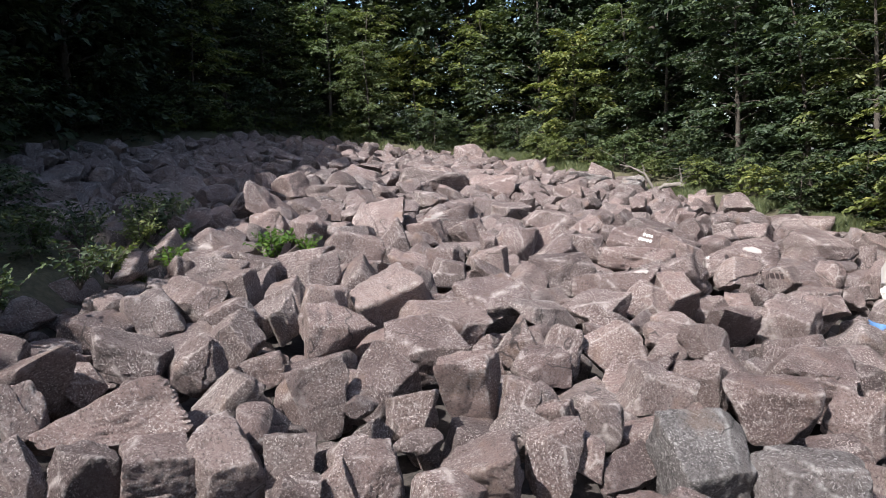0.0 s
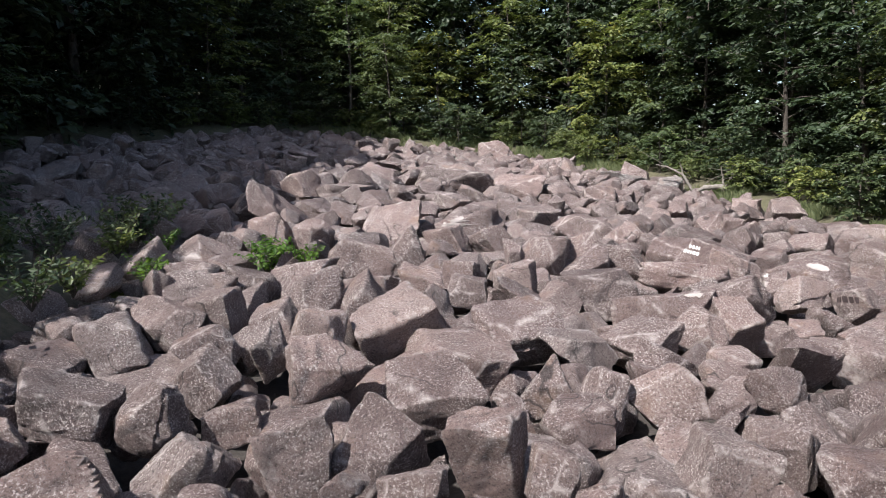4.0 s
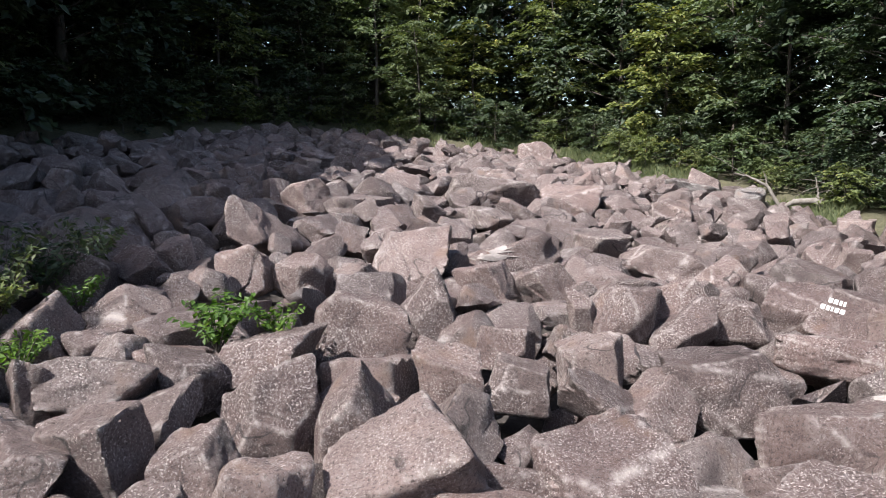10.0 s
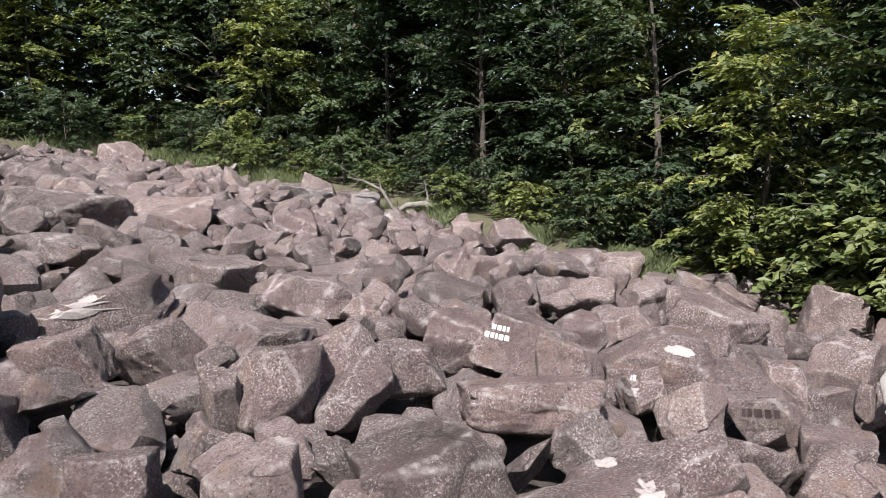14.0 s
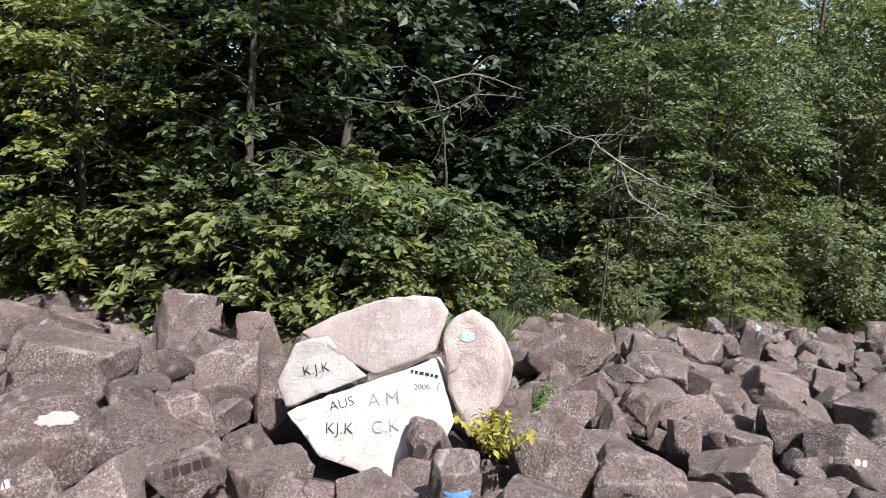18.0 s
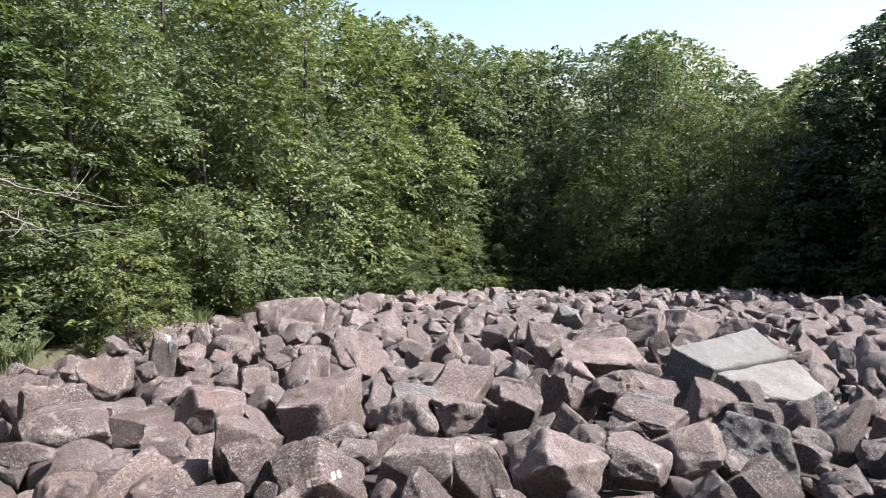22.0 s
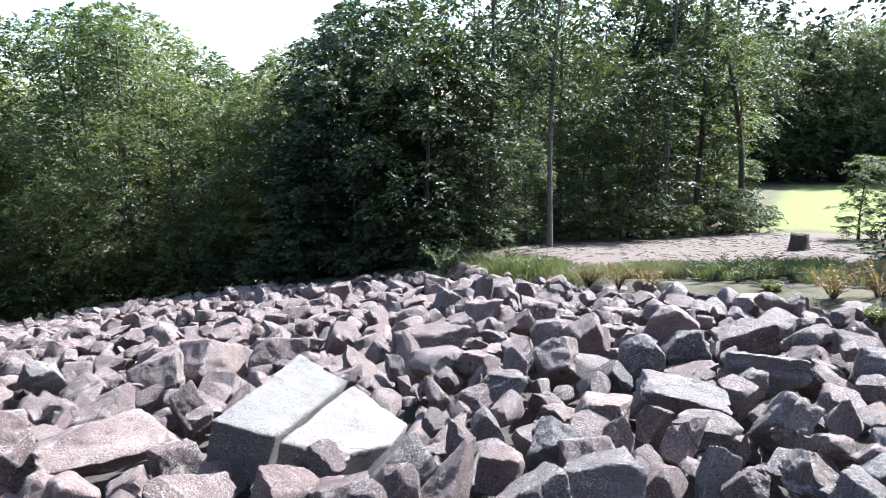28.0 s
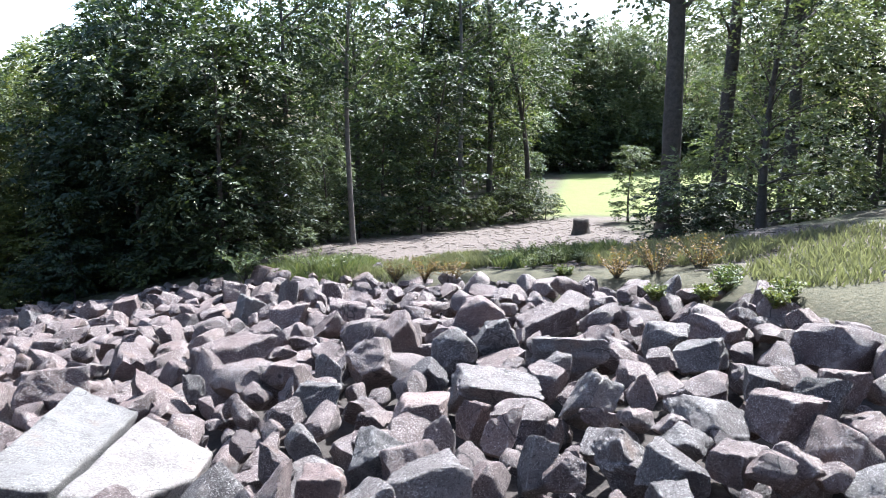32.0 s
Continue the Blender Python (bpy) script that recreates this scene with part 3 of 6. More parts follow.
boulder(10.20, 16.60, 1.28, 0.24, 0.19, 0.47, -52, -3, 12, 103)
boulder(10.07, 19.36, 1.46, 0.44, 0.36, 0.38, -32, -3, -15, 104)
boulder(14.07, 9.91, 0.37, 0.76, 0.61, 0.67, -103, -18, -8, 105)
boulder(21.34, 10.03, -0.58, 0.48, 0.39, 0.51, -98, -17, 7, 106)
boulder(23.68, 8.33, -1.12, 0.35, 0.28, 0.43, -117, -17, 26, 107)
boulder(17.22, 5.67, -0.35, 0.31, 0.25, 0.79, -99, 7, 6, 108)
boulder(12.94, 6.63, 0.21, 0.63, 0.50, 0.51, -95, 7, 1, 109)
boulder(10.35, 7.32, 0.47, 0.34, 0.27, 0.42, -120, -1, -10, 110)
boulder(8.34, 9.63, 0.81, 0.48, 0.38, 0.31, -105, -9, -1, 111)
boulder(8.75, 8.52, 0.68, 0.43, 0.35, 0.30, -109, 11, -17, 112)
boulder(13.69, 8.43, 0.28, 0.52, 0.42, 0.38, -102, 24, 1, 113)
boulder(10.79, 9.20, 0.59, 0.35, 0.28, 0.42, -90, 15, 17, 114)
boulder(10.42, 10.24, 0.71, 0.35, 0.28, 0.31, -88, -18, -3, 115)
boulder(9.75, 11.21, 0.84, 0.40, 0.32, 0.39, -91, -20, -6, 116)
boulder(9.85, 9.69, 0.70, 0.22, 0.17, 0.36, -107, -22, 3, 117)
boulder(9.56, 8.84, 0.65, 0.21, 0.17, 0.40, -103, -9, -12, 118)
boulder(16.82, 6.83, -0.20, 0.49, 0.39, 0.53, -108, -5, -5, 119)
boulder(9.72, 8.15, 0.59, 0.36, 0.29, 0.25, -107, -6, 5, 120)
boulder(6.92, 12.30, 1.13, 0.35, 0.28, 0.25, -73, 5, -9, 121)
boulder(9.02, 14.22, 1.15, 0.13, 0.10, 0.28, -73, 6, -3, 122)
boulder(6.23, 14.63, 1.36, 0.39, 0.31, 0.35, -57, -32, -35, 123)
boulder(12.04, 19.01, 1.28, 0.57, 0.46, 0.38, -52, 4, 18, 124)
boulder(8.40, 14.97, 1.25, 0.29, 0.24, 0.31, -57, 3, 0, 125)
boulder(11.72, 5.36, 0.20, 0.62, 0.50, 0.51, -134, 11, -8, 126)
boulder(14.48, 2.34, -0.29, 0.78, 0.62, 0.67, -123, 3, 4, 127)
boulder(21.74, -0.20, -1.48, 1.03, 0.83, 0.82, -114, -6, -5, 128)
boulder(10.84, 7.23, 0.42, 0.45, 0.36, 0.51, -122, -5, 22, 129)
boulder(19.80, 2.55, -0.96, 0.51, 0.40, 0.57, -120, 15, 11, 130)
boulder(24.09, 3.67, -1.57, 0.54, 0.43, 0.79, -103, 10, -13, 131)
boulder(11.21, 2.98, 0.05, 0.67, 0.53, 0.41, -131, 21, -9, 132)
boulder(11.02, -1.38, -0.29, 1.00, 0.80, 0.45, -146, -9, 4, 133)
boulder(9.83, 3.01, 0.15, 0.39, 0.31, 0.57, -147, 21, -5, 134)
boulder(9.61, 2.06, 0.10, 0.49, 0.39, 0.54, -155, 23, 13, 135)
boulder(10.65, 4.52, 0.22, 0.38, 0.31, 0.40, -125, 7, -5, 136)
boulder(9.11, 5.82, 0.43, 0.49, 0.39, 0.46, -131, 9, 12, 137)
boulder(8.29, 5.50, 0.47, 0.34, 0.28, 0.49, -127, 3, -6, 138)
boulder(8.14, 6.33, 0.54, 0.46, 0.37, 0.32, -133, 14, 19, 139)
boulder(7.81, 4.79, 0.44, 0.58, 0.47, 0.50, -143, -6, 16, 140)
boulder(9.54, 6.84, 0.49, 0.48, 0.38, 0.49, -116, 9, -17, 141)
boulder(8.13, 2.08, 0.21, 0.59, 0.47, 0.32, -152, -7, 3, 142)
boulder(8.99, 0.58, 0.02, 0.50, 0.40, 0.29, -162, 17, 4, 143)
boulder(7.38, 3.61, 0.38, 0.44, 0.35, 0.35, -144, -15, -0, 144)
boulder(7.87, 0.56, 0.09, 0.41, 0.33, 0.43, -143, -20, 4, 145)
boulder(11.28, -5.59, -0.70, 0.84, 0.67, 0.55, -147, -9, 11, 146)
boulder(12.36, -0.94, -0.37, 0.48, 0.38, 0.52, -144, 16, 7, 147)
boulder(12.10, -4.86, -0.70, 0.47, 0.38, 0.72, -148, 26, 11, 148)
boulder(10.18, 9.72, 0.67, 0.24, 0.20, 0.29, -90, -15, -8, 149)
boulder(11.27, 9.82, 0.61, 0.41, 0.32, 0.36, -92, 12, -1, 150)
boulder(14.52, 8.25, 0.18, 0.53, 0.42, 0.57, -98, -14, 3, 151)
boulder(30.94, -0.72, -3.18, 0.61, 0.49, 0.59, -122, 4, -6, 152)
boulder(20.43, 3.36, -1.00, 0.39, 0.31, 0.51, -119, 1, 24, 153)
boulder(18.83, -0.57, -1.08, 0.49, 0.39, 0.46, -134, -8, 14, 154)
boulder(20.64, -6.29, -1.88, 0.50, 0.40, 0.39, -137, 23, 3, 155)
boulder(16.57, -0.92, -0.81, 0.37, 0.30, 0.41, -130, 5, 23, 156)
boulder(13.89, -0.98, -0.53, 0.39, 0.31, 0.43, -132, 7, 3, 157)
boulder(14.44, 5.09, -0.07, 0.33, 0.26, 0.32, -130, -12, 19, 158)
boulder(14.69, 3.61, -0.22, 0.35, 0.28, 0.40, -115, 7, 8, 159)
boulder(13.88, 0.65, -0.38, 0.37, 0.30, 0.42, -137, 4, -12, 160)
boulder(15.41, 0.12, -0.60, 0.30, 0.24, 0.44, -128, -9, -3, 161)
boulder(12.90, -1.34, -0.46, 0.55, 0.44, 0.52, -146, 8, 6, 162)
boulder(10.46, -2.65, -0.38, 0.25, 0.20, 0.46, -144, -19, -21, 163)
boulder(10.26, -6.72, -0.74, 0.62, 0.50, 0.42, -154, 26, 10, 164)
boulder(8.45, 1.70, 0.14, 0.38, 0.31, 0.42, -161, 10, 9, 165, material=ROCK_GREY)
boulder(6.63, 0.46, 0.14, 0.27, 0.21, 0.42, -175, -1, 4, 166)
boulder(6.08, 0.27, 0.18, 0.38, 0.30, 0.48, -171, 3, -2, 167)
boulder(5.10, 0.76, 0.28, 0.48, 0.38, 0.42, -174, -13, 5, 168, material=ROCK_GREY)
boulder(6.55, 1.84, 0.29, 0.59, 0.47, 0.39, -174, 3, 19, 169, material=ROCK_GREY)
boulder(8.71, 3.14, 0.24, 0.32, 0.25, 0.27, -161, -21, 26, 170)
boulder(8.01, 2.91, 0.27, 0.38, 0.30, 0.26, -154, -10, -12, 171)
boulder(7.24, 2.72, 0.30, 0.49, 0.39, 0.29, -158, 3, -26, 172)
boulder(10.31, 3.83, 0.19, 0.45, 0.36, 0.32, -141, -0, 3, 173)
boulder(11.08, 4.12, 0.16, 0.39, 0.31, 0.34, -119, 14, 17, 174, material=ROCK_GREY)
boulder(12.41, 4.31, 0.06, 0.36, 0.29, 0.25, -129, 15, 4, 175, material=ROCK_GREY)
boulder(11.71, 4.16, 0.10, 0.33, 0.27, 0.44, -143, -24, 10, 176)
boulder(7.04, -6.93, -0.53, 1.00, 0.80, 0.48, -174, -5, -22, 177)
boulder(4.41, -4.65, -0.16, 0.47, 0.38, 0.52, -173, 21, 1, 178)
boulder(3.61, -3.67, -0.02, 0.33, 0.27, 0.32, -193, 16, 22, 179, material=ROCK_GREY)
boulder(4.04, -2.14, 0.09, 0.53, 0.43, 0.30, -181, 1, -7, 180)
boulder(5.48, -3.38, -0.11, 0.50, 0.40, 0.29, -179, 8, -19, 181, material=ROCK_GREY)
boulder(4.78, -0.39, 0.20, 0.34, 0.27, 0.39, -206, 17, 7, 182, material=ROCK_GREY)
boulder(4.36, 0.38, 0.29, 0.45, 0.36, 0.39, -184, -8, -1, 183, material=ROCK_GREY)
boulder(7.93, -4.69, -0.38, 0.50, 0.40, 0.41, -169, -0, 2, 184)
boulder(5.88, -4.78, -0.26, 0.47, 0.38, 0.39, -187, 3, -8, 185)
boulder(11.86, -4.39, -0.64, 0.48, 0.38, 0.55, -172, 8, -13, 186)
boulder(14.30, -17.39, -2.45, 0.46, 0.37, 0.45, -157, -14, 0, 187, material=ROCK_GREY)
boulder(11.12, -16.21, -1.95, 0.42, 0.34, 0.37, -160, 13, -11, 188)
boulder(5.90, -9.90, -0.79, 0.52, 0.41, 0.46, -177, 1, -3, 189)
boulder(7.66, -15.25, -1.55, 0.57, 0.46, 0.58, -183, 3, 15, 190)
boulder(21.02, -9.17, -2.24, 0.49, 0.39, 0.33, -123, -10, 3, 191, material=ROCK_GREY)
boulder(18.18, -11.99, -2.16, 0.41, 0.33, 0.31, -153, -15, -7, 192)
boulder(15.00, -5.45, -1.05, 0.44, 0.35, 0.39, -152, 11, 20, 193, material=ROCK_GREY)
boulder(3.74, -5.73, -0.22, 0.50, 0.40, 0.69, -182, 2, 3, 194)
boulder(2.96, -4.71, -0.07, 0.42, 0.33, 0.50, -183, 4, 2, 195, material=ROCK_GREY)
boulder(2.86, -2.39, 0.15, 0.68, 0.54, 0.38, -190, -10, 2, 196, material=ROCK_GREY)
boulder(1.65, -1.58, 0.29, 0.37, 0.30, 0.44, -197, 26, 13, 197, material=ROCK_GREY)
boulder(1.84, -7.22, -0.25, 0.56, 0.45, 0.57, -197, 6, 10, 198)
boulder(2.09, -4.93, -0.03, 0.40, 0.32, 0.46, -180, -9, -17, 199, material=ROCK_GREY)
boulder(0.70, -5.99, -0.04, 0.58, 0.46, 0.41, -184, -9, -8, 200)
boulder(1.08, -3.74, 0.15, 0.67, 0.53, 0.35, -202, -26, -8, 201, material=ROCK_GREY)
boulder(0.73, -0.20, 0.48, 0.52, 0.41, 0.30, -209, 10, 16, 202, material=ROCK_GREY)
boulder(-0.17, 0.05, 0.57, 0.44, 0.35, 0.34, -223, -21, 6, 203)
boulder(1.72, 0.78, 0.49, 0.38, 0.30, 0.26, -213, 23, 7, 204, material=ROCK_GREY)
boulder(1.98, 0.26, 0.42, 0.44, 0.35, 0.31, -208, 10, 12, 205, material=ROCK_GREY)
boulder(1.09, 0.92, 0.55, 0.29, 0.24, 0.25, -215, 22, 10, 206)
boulder(4.41, -0.22, 0.22, 0.42, 0.33, 0.34, -195, -27, -10, 207)
boulder(5.89, -2.65, -0.07, 0.30, 0.24, 0.28, -179, -11, -7, 208)
boulder(5.65, -1.48, 0.05, 0.23, 0.18, 0.31, -180, -5, -10, 209, material=ROCK_GREY)
boulder(4.84, -0.93, 0.13, 0.23, 0.19, 0.31, -173, -7, -7, 210)
boulder(5.20, -4.49, -0.19, 0.26, 0.21, 0.40, -194, -8, -5, 211, material=ROCK_GREY)
boulder(10.04, -5.83, -0.63, 0.60, 0.48, 0.47, -163, -12, 4, 212)
boulder(-1.62, -3.70, 0.37, 0.54, 0.43, 0.31, -228, -26, 10, 213)
boulder(-0.52, -3.45, 0.29, 0.37, 0.29, 0.38, -207, 9, 10, 214, material=ROCK_GREY)
boulder(-0.54, -0.89, 0.52, 0.25, 0.20, 0.29, -222, 1, -8, 215, material=ROCK_GREY)
boulder(3.07, 0.17, 0.35, 0.21, 0.17, 0.35, -190, -12, 23, 216, material=ROCK_GREY)
boulder(2.61, -0.40, 0.33, 0.08, 0.07, 0.38, -206, 6, 16, 217)
boulder(5.45, -0.20, 0.16, 0.30, 0.24, 0.27, -188, -14, 2, 218)
boulder(4.00, -0.90, 0.20, 0.24, 0.19, 0.35, -191, -9, -7, 219)
boulder(3.10, -0.89, 0.26, 0.34, 0.27, 0.29, -189, 2, -17, 220)
boulder(2.82, 0.43, 0.39, 0.23, 0.19, 0.25, -201, 3, 22, 221)
boulder(0.66, 1.24, 0.59, 0.29, 0.23, 0.27, -229, -13, 18, 222)
boulder(-0.66, -2.54, 0.38, 0.42, 0.34, 0.30, -206, -1, -12, 223, material=ROCK_GREY)
boulder(1.03, -1.27, 0.37, 0.22, 0.18, 0.38, -196, 5, -14, 224)
boulder(3.45, -1.39, 0.19, 0.22, 0.17, 0.34, -198, 3, 14, 225)
boulder(7.00, -12.27, -1.15, 0.46, 0.37, 0.49, -173, -4, 2, 226, material=ROCK_GREY)
boulder(4.63, -13.58, -1.18, 0.41, 0.33, 0.44, -185, 2, 1, 227)
boulder(2.76, -17.82, -1.62, 0.20, 0.16, 0.44, -181, -3, -12, 228)
boulder(4.56, -9.41, -0.66, 0.47, 0.37, 0.50, -187, 24, 7, 229)
boulder(6.04, -13.55, -1.25, 0.29, 0.23, 0.67, -184, -4, 12, 230, material=ROCK_GREY)
boulder(7.48, -4.90, -0.39, 0.19, 0.15, 0.26, -164, -26, 4, 231, material=ROCK_GREY)
boulder(-3.79, -5.10, 0.45, 0.32, 0.26, 0.30, -215, 1, 14, 232)
boulder(-3.05, -3.20, 0.55, 0.31, 0.25, 0.29, -228, 2, 17, 233)
boulder(1.53, -3.14, 0.17, 0.22, 0.17, 0.24, -203, 5, 7, 234, material=ROCK_GREY)
boulder(-1.44, -8.77, -0.16, 0.27, 0.21, 0.39, -226, -12, -18, 235)
boulder(-2.90, -7.46, 0.12, 0.25, 0.20, 0.38, -220, -10, 7, 236, material=ROCK_GREY)
boulder(2.41, 6.51, 0.90, 0.56, 0.45, 0.50, -20, 23, -5, 237, material=ROCK_GREY)
boulder(3.40, 6.12, 0.80, 0.50, 0.40, 0.40, -31, 18, -13, 238, material=ROCK_GREY)
boulder(3.86, 7.94, 0.93, 0.55, 0.44, 0.49, -38, 18, 6, 239)
boulder(2.54, 8.19, 1.04, 0.41, 0.33, 0.38, -12, 10, 13, 240)
boulder(3.38, 8.63, 1.02, 0.25, 0.20, 0.33, -24, 0, -13, 241)
boulder(4.68, 8.90, 0.96, 0.61, 0.49, 0.48, -26, 4, -5, 242)
boulder(4.21, 12.43, 1.29, 0.40, 0.32, 0.54, -13, 40, -14, 243)
boulder(3.59, 12.26, 1.32, 0.39, 0.31, 0.41, -9, 14, 15, 244)
boulder(2.85, 11.03, 1.26, 0.46, 0.37, 0.32, -20, 17, 10, 245)
boulder(1.05, 6.63, 1.01, 0.29, 0.23, 0.41, -9, -3, 5, 246)
boulder(0.72, 7.02, 1.06, 0.24, 0.20, 0.35, 3, 13, 32, 247)
boulder(0.26, 6.27, 1.05, 0.45, 0.36, 0.37, -4, 10, -4, 248)
boulder(0.29, 8.19, 1.20, 0.38, 0.30, 0.49, 5, 4, -6, 249)
boulder(-0.74, 8.25, 1.28, 0.42, 0.33, 0.52, -4, -8, 5, 250)
boulder(-1.45, 7.83, 1.31, 0.35, 0.28, 0.43, 23, 12, -14, 251)
boulder(-0.28, 9.58, 1.36, 0.56, 0.44, 0.43, -1, 2, 0, 252)
boulder(-1.51, 9.63, 1.47, 0.46, 0.37, 0.47, 10, 12, 4, 253)
boulder(-3.36, 6.81, 1.40, 0.73, 0.58, 0.36, 21, -24, -3, 254)
boulder(-3.20, 5.75, 1.30, 0.34, 0.27, 0.33, 16, -1, 5, 255)
boulder(-2.59, 5.92, 1.25, 0.39, 0.31, 0.36, 13, -2, -4, 256)
boulder(-2.06, 6.04, 1.21, 0.36, 0.29, 0.40, 34, 6, -25, 257)
boulder(-2.43, 7.45, 1.37, 0.41, 0.33, 0.37, 21, 5, -3, 258)
boulder(-3.88, 8.35, 1.59, 0.45, 0.36, 0.37, 22, 7, 8, 259)
boulder(-4.21, 6.68, 1.49, 0.24, 0.20, 0.40, 35, -14, -4, 260)
boulder(-4.16, 7.60, 1.58, 0.32, 0.26, 0.26, 16, -20, -8, 261)
boulder(-3.07, 8.41, 1.53, 0.29, 0.23, 0.37, 11, -6, 31, 262)
boulder(-2.90, 9.36, 1.59, 0.34, 0.27, 0.34, 20, -13, -29, 263)
boulder(-0.76, 6.13, 1.11, 0.36, 0.29, 0.38, -0, -20, -30, 264)
boulder(-1.48, 6.17, 1.18, 0.24, 0.19, 0.32, 18, -8, 4, 265)
boulder(-0.83, 6.90, 1.18, 0.28, 0.23, 0.24, 31, 2, -0, 266)
boulder(-0.34, 7.27, 1.18, 0.33, 0.26, 0.34, 5, -5, -12, 267)
boulder(1.20, 7.33, 1.07, 0.21, 0.17, 0.32, -12, 13, -5, 268)
boulder(1.44, 6.70, 0.99, 0.19, 0.15, 0.28, -24, -18, -15, 269)
boulder(1.69, 7.51, 1.04, 0.29, 0.23, 0.29, -14, 5, 5, 270)
boulder(0.88, 7.88, 1.12, 0.24, 0.19, 0.31, 2, -4, 10, 271)
boulder(0.98, 9.83, 1.29, 0.34, 0.27, 0.35, -4, 8, -25, 272)
boulder(2.40, 9.84, 1.19, 0.40, 0.32, 0.36, -4, -21, -15, 273)
boulder(5.42, 8.82, 0.92, 0.35, 0.28, 0.32, -26, -6, 22, 274)
boulder(4.66, 7.60, 0.86, 0.34, 0.27, 0.42, -30, -14, 2, 275)
boulder(-1.34, 5.72, 1.14, 0.19, 0.15, 0.24, 10, 20, 21, 276)
boulder(-0.97, 5.84, 1.10, 0.24, 0.19, 0.29, 15, -5, 1, 277)
boulder(5.85, 11.57, 1.11, 0.51, 0.41, 0.48, -19, -11, -10, 278)
boulder(3.99, 10.46, 1.14, 0.38, 0.30, 0.36, -14, 9, -3, 279)
boulder(1.68, 9.71, 1.22, 0.27, 0.22, 0.35, -12, -25, 15, 280)
boulder(-3.65, 5.64, 1.36, 0.16, 0.13, 0.37, 32, -19, -15, 281)



def fill_field(radius, spread, tries, keep=1.0, seed=1, south=-30, north=50):
    """Places for stones of about that radius in the room that is left."""
    rng = np.random.default_rng(seed)
    cell, grid, out = 1.0, {}, []
    for x, y, r in TAKEN:
        grid.setdefault((int(x // cell), int(y // cell)), []).append((x, y, r))
    xs, ys = rng.uniform(-17, 36, tries), rng.uniform(-30, 46, tries)
    inside = edge_distance(xs, ys)
    rs = radius * rng.uniform(1 - spread, 1 + spread, tries)
    for x, y, r, e in zip(xs, ys, rs, inside):
        if e < 0.1 * r or not south < y < north:
            continue
        ci, cj = int(x // cell), int(y // cell)
        ok = True
        for i in range(ci - 2, ci + 3):
            for j in range(cj - 2, cj + 3):
                for X, Y, R in grid.get((i, j), ()):
                    if (x - X) ** 2 + (y - Y) ** 2 < (keep * (r + R)) ** 2:
                        ok = False
                        break
                if not ok:
                    break
            if not ok:
                break
        if ok:
            grid.setdefault((ci, cj), []).append((x, y, r))
            TAKEN.append((x, y, r))
            out.append((x, y, r))
    return out


def stone_heap(name, places, fine, seed, label, sink=0.25):
    rng = np.random.default_rng(seed)
    shapes = [rock_shape(seed * 100 + k, fine, (16, 40)) for k in range(60)]
    vs, fs, ws, n = [], [], [], 0
    for k, (x, y, r) in enumerate(places):
        v, f, w = shapes[rng.integers(0, len(shapes))]
        ws.append(w)
        s = r * np.array([rng.uniform(0.95, 1.6), rng.uniform(0.8, 1.15), rng.uniform(0.6, 1.05)])
        v = (v * s) @ spin(rng.normal(0, 20), rng.normal(0, 20), rng.uniform(0, 360)).T
        v = v + (x, y, float(top(x, y)) - sink - 0.5 * r + rng.normal(0, 0.13 if y > 8 else 0.17))
        vs.append(v)
        fs.append(f + n)
        n += len(v)
    me = mesh_from(name, np.concatenate(vs), np.concatenate(fs))
    me.set_sharp_from_angle(angle=radians(26))
    me.attributes.new("wear", "FLOAT", "POINT").data.foreach_set("value", np.concatenate(ws).astype(np.float32))
    ob = part(name, me, ROCK_FILL)
    return tagged(ob, label, "stones", kind="stuff")


mid = fill_field(0.42, 0.4, 26000, 0.80, 4, south=8) + fill_field(0.31, 0.5, 30000, 0.80, 14, north=8)
less = fill_field(0.26, 0.3, 44000, 0.86, 5)
small = fill_field(0.16, 0.3, 48000, 0.8, 8)
# the stones that lie along the walk are things of their own
by_walk = [p for p in mid if -6 < p[0] < 12 and -1 < p[1] < 14 and p[2] > 0.26][:300]
for k, (x, y, r) in enumerate(by_walk):
    rng = np.random.default_rng(4000 + k)
    z = float(top(x, y)) - 0.32 - 0.5 * r + rng.normal(0, 0.12)
    boulder(x, y, z, r * rng.uniform(0.9, 1.4), r * rng.uniform(0.75, 1.05), r * rng.uniform(0.6, 1.0), rng.uniform(0, 360), rng.normal(0, 20), rng.normal(0, 20), 4000 + k,
            material=ROCK_GREY if y < 2 and k % 2 else None, name="stone", label="angular broken stone wedged between larger boulders", level=4)
mid = [p for p in mid if p not in set(by_walk)]
stone_heap("stones", mid, 3, 6, "heaped red-brown angular stones filling the boulder field", 0.32)
stone_heap("small_stones", less, 3, 7, "small broken red-brown stones wedged between boulders", 0.54)
stone_heap("rubble", small, 2, 9, "loose reddish rubble in the gaps between boulders", 0.74)


